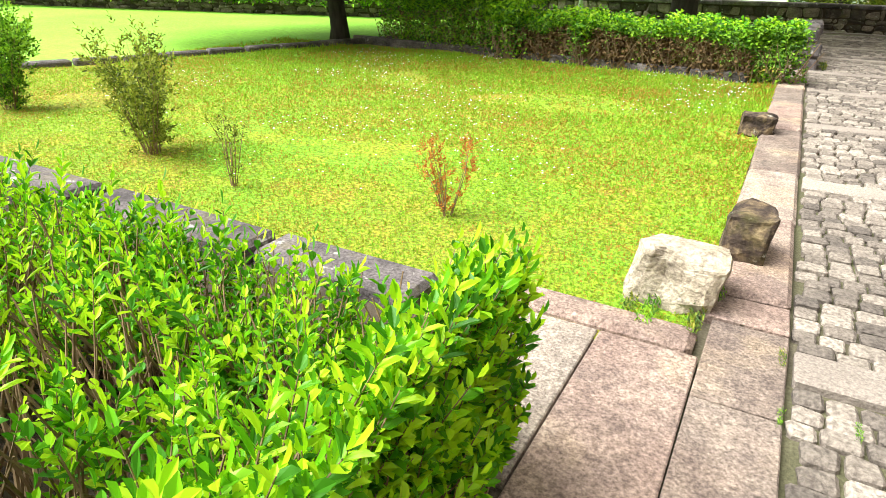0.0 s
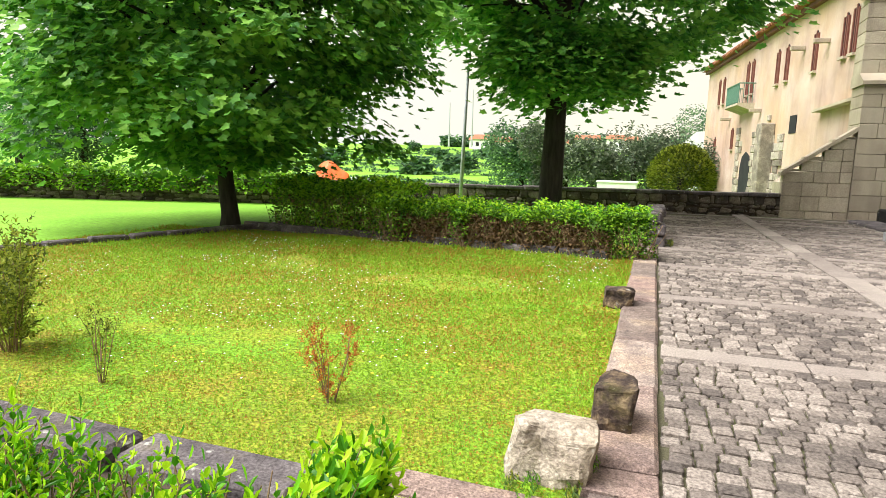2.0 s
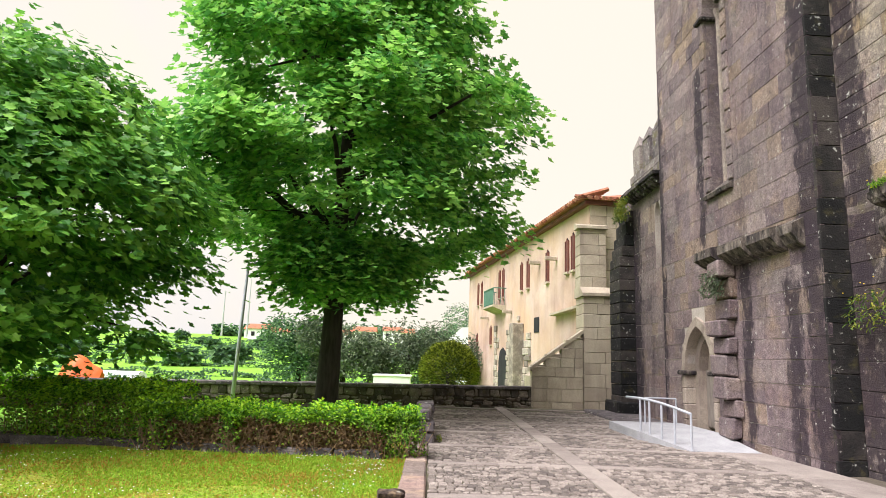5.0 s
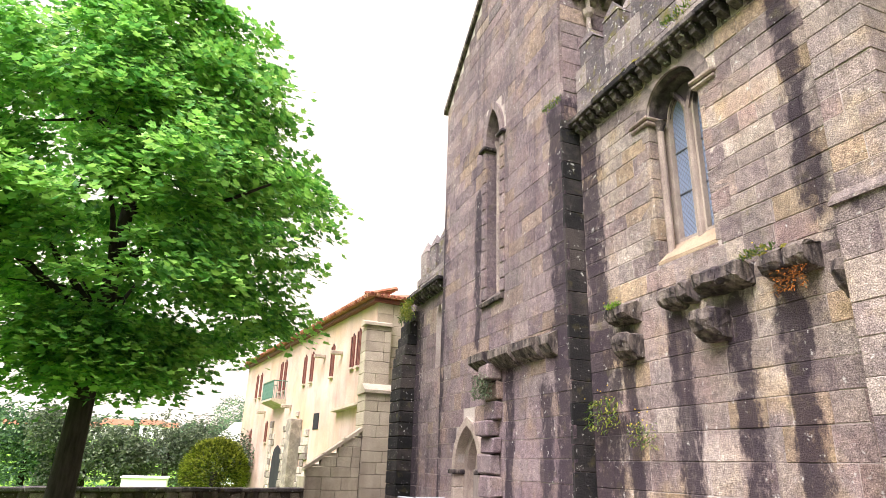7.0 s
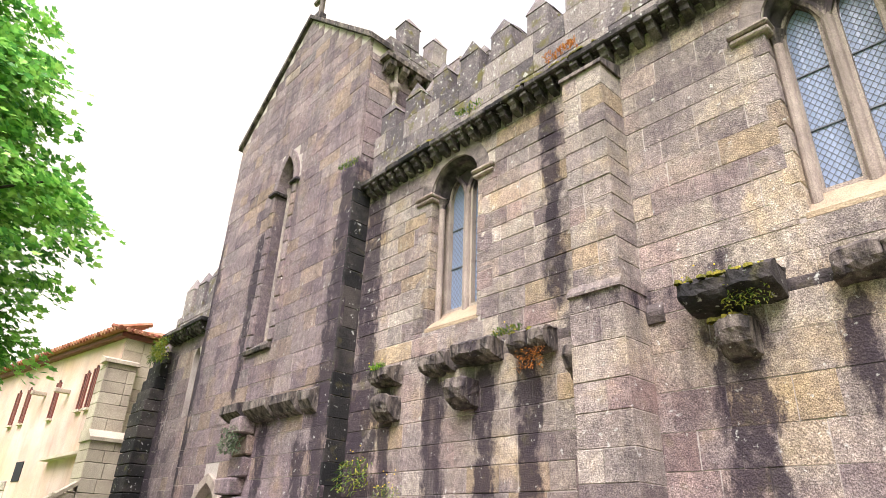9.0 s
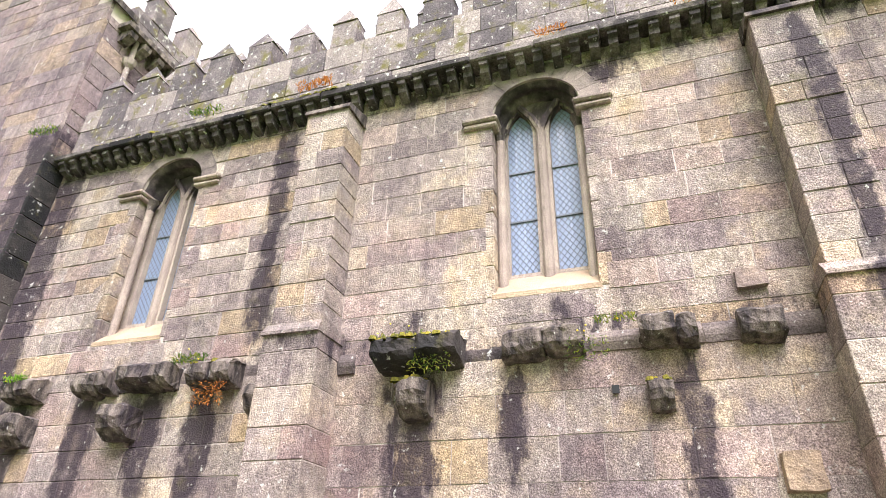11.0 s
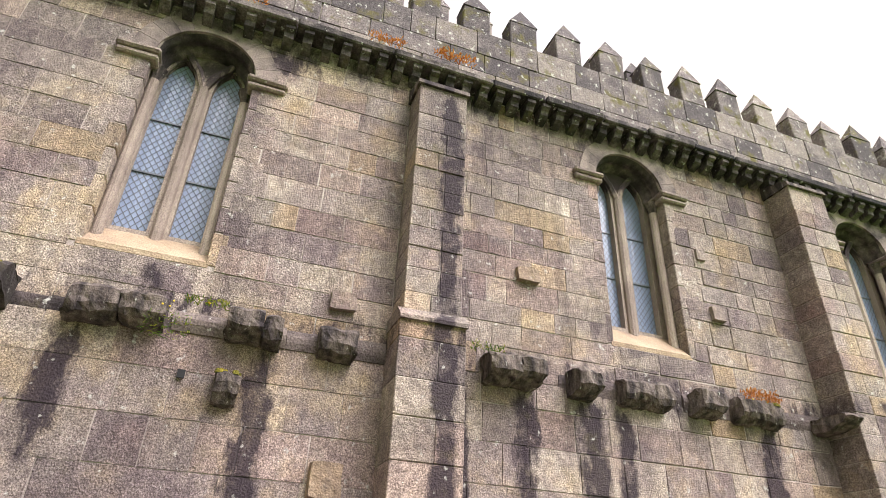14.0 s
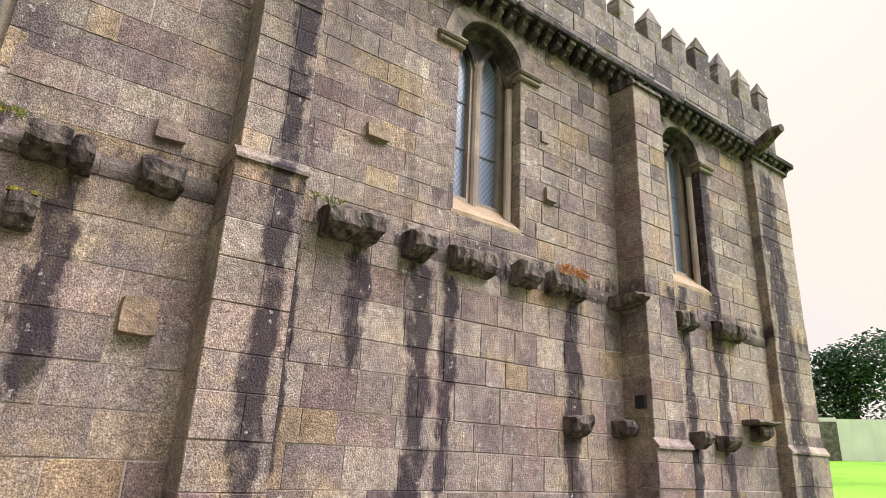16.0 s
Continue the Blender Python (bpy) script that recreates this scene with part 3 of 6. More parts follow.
# corbel table and cornice under the parapet
def corbel_table(y0, y1, z, face, parent, step=0.25):
    slab, y = Geo(), y0
    while y < y1:
        e = min(y1, y + rnd.uniform(0.8, 1.5))
        slab.cbox(face - 0.32 + rnd.uniform(-0.015, 0.015), face + 0.3, y + 0.004, e - 0.004, z, z + 0.12 + rnd.uniform(-0.01, 0.01), 0.02, 0.008, rnd)
        y = e
    part("cornice", slab, M_CORNICE, parent, "dark weathered cornice slab")
    kinds = []
    for _ in range(4):
        g = Geo()
        w = 0.062
        prof = [(0.27, 0), (0.28, -0.07), (0.22, -0.1), (0.2, -0.17), (0.1, -0.21), (0, -0.23), (0, 0)]
        g.prism([(-d, zz) for d, zz in prof], "y", -w, w)
        kinds.append(g.rough(0.014, 9, rnd.uniform(0, 9)).mesh("corbel", M_CORNICE))
    y = y0 + 0.2
    while y < y1 - 0.1:
        ob = new("corbel", kinds[rnd.randrange(4)])
        ob.location = (face, y + rnd.uniform(-0.012, 0.012), z + 0.004)
        ob.parent = parent
        y += step


corbel_table(NAVE_Y0 - 0.15, NAVE_Y1 - 0.02, CORNICE, N, wall_nave)

# parapet and its teeth
parapet = tagged(new("parapet", Geo().box(N - 0.02, N + 0.4, NAVE_Y0, NAVE_Y1 - 0.02, CORNICE + 0.1, 9.46).mesh("parapet", M_MORTAR)),
                 "lichen-covered granite parapet with pointed merlons", "parapet", kind="structure")
pb = courses(NAVE_Y0, NAVE_Y1 - 0.02, CORNICE + 0.12, 9.5, 0.4, 0.35, 0.8, rnd=rnd)

y = -13.5
while y < 9.3:
    merlon("merlon", N - 0.05, y, 9.5, 0.48 + rnd.uniform(-0.04, 0.04), 0.3, 0.98 + rnd.uniform(-0.07, 0.05), parapet, rnd, M_PARAPET, 0.42)
    if y > -7.5:
        merlon("rear_merlon", N + 0.75, y + 0.45, 9.2, 0.5, 0.3, 2.05 + rnd.uniform(-0.07, 0.05), parapet, rnd, M_PARAPET, 0.42)
    y += 0.835

# closing body of the nave
part("rear_parapet", Geo().box(N + 0.73, N + 1.1, -7.5, NAVE_Y1 - 0.02, 8.1, 9.85), M_PARAPET, parapet)
part("nave_body", Geo().box(N + 0.7, N + 9, NAVE_Y0 + 0.02, NAVE_Y1, -0.3, 8.18).box(N, N + 0.72, NAVE_Y0 - 0.02, NAVE_Y0 + 0.02, -0.3, 8.2), M_MORTAR, wall_nave)

def worn(profile, y0, y1, seed, amount=0.03, end=0.1):
    """A worn block: a profile of (x, z) drawn along y, finely cut, rounded towards its ends and made uneven."""
    pts = []
    for i, (ax, az) in enumerate(profile):
        bx, bz = profile[(i + 1) % len(profile)]
        n = max(1, int(math.hypot(bx - ax, bz - az) / 0.045))
        pts += [(ax + (bx - ax) * j / n, az + (bz - az) * j / n) for j in range(n)]
    cx, cz = sum(p[0] for p in pts) / len(pts), sum(p[1] for p in pts) / len(pts)
    steps, k, g = max(4, int((y1 - y0) / 0.05)), len(pts), Geo()
    for i in range(steps + 1):
        q = 1 - (end if i in (0, steps) else 0.0)
        y = y0 + (y1 - y0) * i / steps
        g.v += [(cx + (x - cx) * q, y, cz + (z - cz) * q) for x, z in pts]
    g.f = [(i * k + j, i * k + (j + 1) % k, (i + 1) * k + (j + 1) % k, (i + 1) * k + j) for i in range(steps) for j in range(k)]
    g.f += [tuple(range(k - 1, -1, -1)), tuple(range(steps * k, steps * k + k))]
    return g.rough(amount, 4.5, seed).rough(amount * 0.55, 13, seed + 3).rough(amount * 0.3, 31, seed + 5)


# broken ledge with its worn corbels
ledge = thing("stone_ledge", (N, 0, 4.0), "broken mossy granite ledge with worn corbel blocks", "ledge", kind="structure")
for a, b in ((9.45, 4.15), (3.42, -1.68), (-2.4, -7.88), (-8.68, -12.2)):
    g, y = Geo(), b
    while y < a - 0.01:
        e = min(a, y + rnd.uniform(0.5, 1.1))
        p = rnd.choice((0.02, 0.035, 0.06))
        if rnd.random() < 0.7:
            g.prism([(N + 0.05, 3.85), (N - p * 0.4, 3.87), (N - p * 0.9, 3.95), (N - p, 4.0), (N - p * 0.7, 4.05), (N, 4.12), (N + 0.05, 4.12)], "y", y + 0.004, e - 0.004)
        y = e
    part("string_course", g.rough(0.03, 4), M_STRING, ledge)
LEDGE_BLOCKS = ((2.83, 1.84, 0.5), (1.39, 0.54, 0.36), (0.0, -0.55, 0.4), (-0.92, -1.32, 0.34), (-2.77, -3.44, 0.42), (-3.87, -4.2, 0.4), (-4.55, -5.27, 0.28),
                (-5.6, -6.0, 0.36), (-6.25, -7.0, 0.3), (7.3, 6.7, 0.36), (6.5, 5.7, 0.42), (5.4, 4.75, 0.45), (8.6, 8.0, 0.4), (-9.2, -9.7, 0.3), (-10.4, -11.2, 0.3))
for a, b, p in LEDGE_BLOCKS:
    cuts = [b, a] if a - b < 0.5 else [b, b + (a - b) * rnd.uniform(0.35, 0.5), a]
    for c, d in zip(cuts, cuts[1:]):
        q = p * rnd.uniform(0.72, 0.92)
        k = rnd.uniform(-0.03, 0.03)
        g = worn([(N + 0.02, 3.8 + k), (N - q * 0.35, 3.81 + k), (N - q * 0.85, 3.86 + k), (N - q, 3.93), (N - q, 4.07 + k), (N - q * 0.8, 4.12 + k), (N + 0.02, 4.13)], c + 0.006, d - 0.006, rnd.uniform(0, 9), 0.034)
        part("ledge_corbel", g, M_BLACK if p > 0.45 else M_LEDGE, ledge)

# loose projecting corbels and blocks of the lower wall
def knob(y0, y1, z0, z1, p, material=None, round_=True):
    g = Geo()
    if round_:
        g = worn([(N + 0.02, z0), (N - p * 0.45, z0 + 0.01), (N - p * 0.85, z0 + (z1 - z0) * 0.3), (N - p, z0 + (z1 - z0) * 0.65), (N - p * 0.95, z1 - 0.02), (N - p * 0.85, z1), (N + 0.02, z1)], y0, y1, y0, 0.026, 0.14)
    else:
        g = worn([(N + 0.02, z0), (N - p, z0 + 0.01), (N - p, z1 - 0.01), (N + 0.02, z1)], y0, y1, y0, 0.016, 0.08)
    part("stone_corbel", g, material or M_LEDGE, wall_nave)


for a, b, lo, hi, p in ((-6.6, -6.95, 1.93, 2.2, 0.3), (-7.6, -7.84, 1.95, 2.2, 0.3), (-9.5, -9.78, 1.89, 2.16, 0.3), (-10.2, -10.6, 1.88, 2.15, 0.3), (-11.1, -11.85, 2.36, 2.46, 0.36),
                        (-11.35, -11.7, 2.1, 2.36, 0.28), (-7.6, -7.89, 3.84, 4.04, 0.62), (6.62, 6.2, 3.2, 3.62, 0.4), (8.45, 8.0, 3.2, 3.62, 0.34), (4.45, 4.16, 3.3, 3.75, 0.38), (2.55, 2.2, 3.25, 3.66, 0.33), (-0.02, -0.25, 3.2, 3.5, 0.22)):
    knob(b, a, lo, hi, p)
for a, b, lo, hi, p in ((-1.03, -1.33, 2.47, 2.82, 0.14), (-1.0, -1.27, 4.38, 4.6, 0.09), (-3.25, -3.55, 5.22, 5.42, 0.09), (-6.26, -6.46, 5.24, 5.47, 0.09), (-6.2, -6.34, 6.2, 6.4, 0.06)):
    knob(b, a, lo, hi, p, M_DRESSED, False)
# small dark blocks painted as the shade of the putlog holes
part("putlog_hole", Geo().box(N - 0.4, N - 0.24, -7.9, -7.847, 2.38, 2.56).box(N - 0.046, N - 0.03, 0.25, 0.32, 3.42, 3.5), M_DARK, wall_nave)
part("gargoyle", Geo().tube([(N - 0.1, -12.5, 8.2), (N - 0.4, -12.4, 8.24), (N - 0.7, -12.3, 8.34), (N - 0.9, -12.24, 8.35)], [0.17, 0.15, 0.12, 0.08], 8).rough(0.03, 6), M_LEDGE, wall_nave, "worn stone waterspout at the corner")


# ---- twin-light windows ----
def nave_window(yc):
    w = thing("window_1", (N, yc, W_SILL), "twin lancet church window with leaded diamond panes", "window", "nave windows", "structure")
    gx = N + 0.45
    for s in (-1, 1):
        c = yc + s * 0.295
        half, zs, rise = 0.185, 7.22, 0.4
        out = [(c - half, 5.06), (c + half, 5.06)] + [(c + half - 2 * half * i / 12, zs + arch(half - 2 * half * i / 12, half, rise, True)) for i in range(13)]
        pane = part("pane", Geo().prism(out, "x", gx, gx + 0.012), M_GLASS, w, "bluish leaded glass light")
        g = Geo()
        for sg in (-1, 1):
            k = -0.6
            while k < 3.2:
                pts = []
                for i in range(25):
                    yy = -half + 2 * half * i / 24
                    zz = 5.06 + k + sg * yy * 1.35 + 0.25
                    if 5.06 < zz < zs + arch(yy, half, rise, True):
                        pts.append((gx - 0.004, c + yy, zz))
                if len(pts) > 1:
                    a, b = Vector(pts[0]), Vector(pts[-1])
                    nrm = (b - a).cross(Vector((1, 0, 0))).normalized() * 0.005
                    g.add([a - nrm, b - nrm, b + nrm, a + nrm], [(0, 1, 2, 3)])
                k += 0.105
        part("lead_lattice", g, M_LEAD, pane)
        for zz in (5.85, 6.62):
            part("saddle_bar", Geo().box(gx - 0.02, gx - 0.006, c - half, c + half, zz, zz + 0.018), M_LEAD, w)
    # tracery plate: pierced by both lights
    g = Geo()
    pierced(g, gx - 0.1, gx + 0.06, yc - W_HALF - 0.05, yc + W_HALF + 0.05, 4.9, 7.85, [(yc + s * 0.295, 0.185, 5.06, 7.22, 0.4, True) for s in (-1, 1)], 14)
    part("tracery", g, M_JAMB, w, "granite tracery with a Y-shaped head")
    m = Geo().tube([(gx - 0.1, yc, 4.85), (gx - 0.1, yc, 7.2)], 0.07, 10)
    m.tube([(gx - 0.12, yc, 7.2), (gx - 0.12, yc + 0.1, 7.45), (gx - 0.13, yc + 0.27, 7.68)], 0.05, 6).tube([(gx - 0.12, yc, 7.2), (gx - 0.12, yc - 0.1, 7.45), (gx - 0.13, yc - 0.27, 7.68)], 0.05, 6)
    part("mullion", m, M_JAMB, w)
    part("sill", Geo().prism([(N - 0.004, 4.6), (N - 0.006, 4.66), (N + 0.4, 5.06), (N + 0.55, 5.06), (N + 0.55, 4.6)], "y", yc - W_HALF - 0.02, yc + W_HALF + 0.02).rough(0.012, 5), M_SILL, w, "yellowed sloping granite sill")
    for a, b in ((-0.63, -0.12), (-0.12, 0.63)):
        part("apron_stone", Geo().cbox(N - 0.01, N + 0.3, yc + a + 0.004, yc + b - 0.004, 4.36, 4.596, 0.006, 0.004, rnd), M_NAVE, w)
    for s in (-1, 1):
        sh = part("jamb_shaft", Geo().tube([(N + 0.2, yc + s * 0.53, 4.7), (N + 0.2, yc + s * 0.53, 7.1)], 0.06, 10), M_JAMB, w)
        cap = Geo().tube([(N + 0.2, yc + s * 0.53, 7.02), (N + 0.2, yc + s * 0.53, 7.1), (N + 0.2, yc + s * 0.53, 7.2)], [0.06, 0.075, 0.115], 10)
        part("capital", cap, M_LEDGE, sh)
        imp = Geo()
        a, b = sorted((yc + s * 0.5, yc + s * 1.0))
        imp.cbox(N - 0.11, N + 0.3, a, b, 7.21, 7.29, 0.025, 0.004, rnd).cbox(N - 0.07, N + 0.3, a + 0.02, b - 0.02, 7.13, 7.205, 0.02, 0.004, rnd)
        part("impost", imp, M_DRESSED, w, "moulded impost string")
        q = 4.62
        while q < 7.12:
            h = min(rnd.uniform(0.28, 0.42), 7.13 - q)
            a, b = sorted((yc + s * (W_HALF - 0.012), yc + s * (W_HALF + rnd.choice((0.16, 0.34)))))
            part("jamb_stone", Geo().cbox(N - 0.011, N + 0.35, a, b, q + 0.004, q + h - 0.004, 0.01, 0.003, rnd), M_NAVE, w)
            q += h
    k = 11
    for i in range(k):
        t0, t1 = math.pi * i / k + 0.003, math.pi * (i + 1) / k - 0.003
        poly = []
        for r, zr, order in ((W_HALF - 0.01, W_RISE + 0.01, 1), (W_HALF + 0.26, W_RISE + 0.28, -1)):
            pp = [(yc + r * math.cos(t0 + (t1 - t0) * j / 3), 7.29 + (zr - 0.02) * math.sin(t0 + (t1 - t0) * j / 3)) for j in range(4)]
            poly += pp[::order]
        part("voussoir", Geo().prism(poly, "x", N - 0.022, N + 0.2).rough(0.006, 6), M_ARCH, w)
    # hollow-moulded second order in a mottled near-black
    prof = [(0.02, 0.0), (0.07, -0.035), (0.14, -0.045), (0.2, -0.02), (0.24, -0.06), (0.3, -0.1), (0.36, -0.1), (0.4, -0.14)]
    g, k, steps = Geo(), len(prof), 22
    for i in range(steps + 1):
        t = math.pi * i / steps
        for dx, dr in prof:
            g.v.append((N + dx, yc + (W_HALF - 0.005 + dr) * math.cos(t), 7.29 + (W_RISE - 0.01 + dr) * math.sin(t)))
    g.f = [(i * k + j, i * k + j + 1, (i + 1) * k + j + 1, (i + 1) * k + j) for i in range(steps) for j in range(k - 1)]
    part("arch_moulding", g, M_ARCH_DARK, w, "near-black hollow arch moulding", smooth=True)
    # dark sheet in place of the unlit room behind the glass
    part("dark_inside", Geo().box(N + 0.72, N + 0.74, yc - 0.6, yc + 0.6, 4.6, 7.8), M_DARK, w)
    return w


first = nave_window(WINDOWS[1])
for k, yc in enumerate((WINDOWS[0], *WINDOWS[2:])):
    c = copy_thing(first, Matrix.Translation((N, yc, W_SILL)))
    c.name = f"window_{k + 2}"

# ---- transept with its gable ----
EAVE, APEX, TY0, TY1 = 12.3, 15.25, 9.5, 16.1
APEX_Y = (TY0 + TY1) / 2
LANCET = (12.72, 0.42, 5.3, 9.45, 0.95, True)
DOOR = (14.04, 0.72, -0.3, 1.42, 1.0, True)
g = pierced(Geo(), T + 0.02, T + 0.65, TY0 + 0.02, TY1, -0.3, EAVE, [LANCET, DOOR])
g.prism([(TY0 + 0.02, EAVE), (TY1, EAVE), (APEX_Y, APEX)], "x", T + 0.02, T + 0.65)
wall_transept = tagged(new("wall_transept", g.mesh("wall_transept", M_MORTAR)), "tall gabled transept wall of purple-grey granite", "church wall", kind="structure")
tb = courses(TY0, TY1, -0.2, EAVE, 0.36, 0.4, 1.0, [LANCET, DOOR], 0.28, (), rnd)


def gable(z):
    k = (z - EAVE) / (APEX - EAVE) * (TY1 - TY0) / 2
    return TY0 + k, TY1 - k


tb += courses(TY0, TY1, EAVE, APEX - 0.2, 0.36, 0.4, 1.0, rnd=rnd, top=gable)

side = Geo().box(T + 0.67, 14, TY0 + 0.02, TY1 - 0.5, -0.3, EAVE - 0.6)
side.prism([(TY0 + 0.02, EAVE - 0.6), (TY1, EAVE - 0.6), (APEX_Y, APEX - 0.4)], "x", T + 0.67, 14)
part("transept_body", side, M_MORTAR, wall_transept)
part("return_wall", Geo().box(T + 0.64, T + 0.68, TY0 + 0.02, TY1, -0.3, EAVE), M_MORTAR, wall_transept)
part("side_stones", stones(courses(T + 0.08, 12, 8.3, EAVE - 0.4, 0.36, 0.4, 0.9, rnd=rnd), "-y", TY0 - 0.02, rnd=rnd), M_TRANS_J, wall_transept, kind="stuff")
part("corner_stones", stones(courses(T, N, -0.2, 8.3, 0.38, 0.3, 0.5, rnd=rnd), "-y", TY0 - 0.02, rnd=rnd), M_BLACK, wall_transept, "black mould-covered corner stones", kind="stuff")
cop = Geo()
for s in (-1, 1):
    e = APEX_Y + s * ((TY1 - TY0) / 2 + 0.12)
    cop.prism([(e, EAVE - 0.12), (APEX_Y, APEX + 0.02), (APEX_Y, APEX + 0.16), (e, EAVE + 0.04)], "x", T - 0.1, T + 0.6)
part("gable_coping", cop.rough(0.015, 3), M_LEDGE, wall_transept)
cross = Geo().cbox(T + 0.1, T + 0.35, APEX_Y - 0.14, APEX_Y + 0.14, APEX + 0.1, APEX + 0.4, 0.03, 0.01, rnd).tube([(T + 0.22, APEX_Y, APEX + 0.35), (T + 0.22, APEX_Y, APEX + 1.5)], 0.085, 8)
cross.tube([(T + 0.22, APEX_Y - 0.42, APEX + 1.1), (T + 0.22, APEX_Y + 0.42, APEX + 1.1)], 0.085, 8)
part("gable_cross", cross.rough(0.03, 5), M_LEDGE, wall_transept, "worn stone cross on the gable")
st = Geo()
for i in range(14):
    st.prism([(TY0, 11.75), (TY0 - 0.3, 11.72), (TY0 - 0.28, 11.6), (TY0 - 0.1, 11.48), (TY0, 11.46)], "x", T + 0.4 + i * 0.4, T + 0.6 + i * 0.4)
st.box(T + 0.3, 13, TY0 - 0.34, TY0, 11.755, 11.87)
part("side_cornice", st.rough(0.012, 6), M_LEDGE, wall_transept)
sp = courses(T + 0.5, 13, 11.88, 12.65, 0.38, 0.4, 0.8, rnd=rnd)
part("side_parapet", stones(sp, "-y", TY0 - 0.1, 0.4, rnd=rnd), M_PARAPET, wall_transept)
for i in range(7):
    m = Geo().cbox(T + 0.9 + i * 0.95, T + 1.4 + i * 0.95, TY0 - 0.1, TY0 + 0.3, 12.65, 13.4, 0.015, 0.01, rnd)
    x0 = T + 0.88 + i * 0.95
    m.add([(x0, TY0 - 0.12, 13.4), (x0 + 0.54, TY0 - 0.12, 13.4), (x0 + 0.54, TY0 + 0.32, 13.4), (x0, TY0 + 0.32, 13.4), (x0 + 0.27, TY0 + 0.1, 13.8)], [(0, 1, 4), (1, 2, 4), (2, 3, 4), (3, 0, 4)])
    part("side_merlon", m, M_PARAPET, wall_transept)
dp = Geo().tube([(T + 0.75, TY0 - 0.1, 8.6), (T + 0.75, TY0 - 0.1, 11.9)], 0.055, 8)
for zz in (9.9, 11.0):
    dp.tube([(T + 0.75, TY0 - 0.1, zz), (T + 0.75, TY0 - 0.1, zz + 0.08), (T + 0.75, TY0 - 0.1, zz + 0.2)], [0.06, 0.12, 0.15], 8)
part("stone_rainpipe", dp, M_DRESSED, wall_transept)


def lancet_trim(o, face, parent, wide, deep, imp, material):
    """Voussoirs, jambs and impost strings round a pointed opening of a wall that faces -x."""
    yc, half, sill, spring, rise, pointed = o
    for s in (-1, 1):
        n = 6
        for i in range(n):
            poly = []
            for r, zr, order in ((half - 0.012, rise - 0.012, 1), (half + wide, rise + wide * 1.2, -1)):
                pp = []
                for j in range(4):
                    dy = r * (1 - (i + j / 3 * 0.97) / n)
                    pp.append((yc + s * dy, spring + arch(dy, r, zr, True)))
                poly += pp[::order]
            part("voussoir", Geo().prism(poly, "x", face, face + deep), material, parent)
        q = max(sill, 0.0)
        while q < spring - 0.03:
            h = min(rnd.uniform(0.3, 0.5), spring - q)
            a, b = sorted((yc + s * (half - 0.012), yc + s * (half + wide)))
            part("jamb_stone", Geo().cbox(face, face + deep, a, b, q + 0.004, q + h - 0.004, 0.02, 0.004, rnd), material, parent)
            q += h
        a, b = sorted((yc + s * (half - 0.1), yc + s * (half + wide + 0.08)))
        if imp:
            part("impost", Geo().cbox(face - 0.08, face + deep, a, b, spring - 0.1, spring, 0.025, 0.004, rnd), M_LEDGE, parent)


lan = thing("window_5", (T, LANCET[0], LANCET[2]), "tall narrow blind lancet window in the gable wall", "window", kind="structure")
lancet_trim(LANCET, T - 0.035, lan, 0.2, 0.4, True, M_TRANS)
part("infill", Geo().box(T + 0.5, T + 0.55, LANCET[0] - 0.45, LANCET[0] + 0.45, 5.2, 10.5), M_TRANS, lan)
# dark sheet painted as the shaded slot of the lancet
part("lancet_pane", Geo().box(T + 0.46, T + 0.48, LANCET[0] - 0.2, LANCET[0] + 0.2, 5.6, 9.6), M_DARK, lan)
for s in (-1, 1):
    a, b = sorted((LANCET[0] + s * 0.405, LANCET[0] + s * 0.43))
    part("reveal_lining", Geo().box(T + 0.03, T + 0.5, a, b, 5.3, 9.46), M_TRANS, lan)
    part("jamb_shaft", Geo().tube([(T + 0.3, LANCET[0] + s * 0.3, 5.4), (T + 0.3, LANCET[0] + s * 0.3, 9.45)], 0.06, 8).tube([(T + 0.3, LANCET[0] + s * 0.3, 9.4), (T + 0.3, LANCET[0] + s * 0.3, 9.6)], [0.06, 0.11], 8), M_DRESSED, lan)
part("sill", Geo().prism([(T - 0.08, 5.12), (T - 0.1, 5.2), (T + 0.45, 5.65), (T + 0.45, 5.12)], "y", LANCET[0] - 0.6, LANCET[0] + 0.6).rough(0.015, 5), M_LEDGE, lan)

door = thing("door_1", (T, DOOR[0], 0.2), "pointed church doorway with moulded jambs and timber door", "door", kind="structure")
lancet_trim(DOOR, T - 0.05, door, 0.16, 0.3, True, M_JAMB)
g = pierced(Geo(), T + 0.2, T + 0.5, DOOR[0] - 0.75, DOOR[0] + 0.75, -0.2, 2.6, [(DOOR[0], 0.52, -0.2, 1.42, 0.78, True)])
part("inner_order", g, M_JAMB, door)
part("tympanum", Geo().box(T + 0.42, T + 0.46, DOOR[0] - 0.55, DOOR[0] + 0.55, 1.45, 2.4), M_JAMB, door)
leafd = part("door_leaf", Geo().box(T + 0.4, T + 0.44, DOOR[0] - 0.53, DOOR[0] + 0.53, 0.15, 1.45), M_WOOD, door)
for i in range(7):
    part("plank", Geo().cbox(T + 0.375, T + 0.4, DOOR[0] - 0.53 + i * 0.151, DOOR[0] - 0.385 + i * 0.151, 0.18, 1.44, 0.006), M_WOOD, leafd)

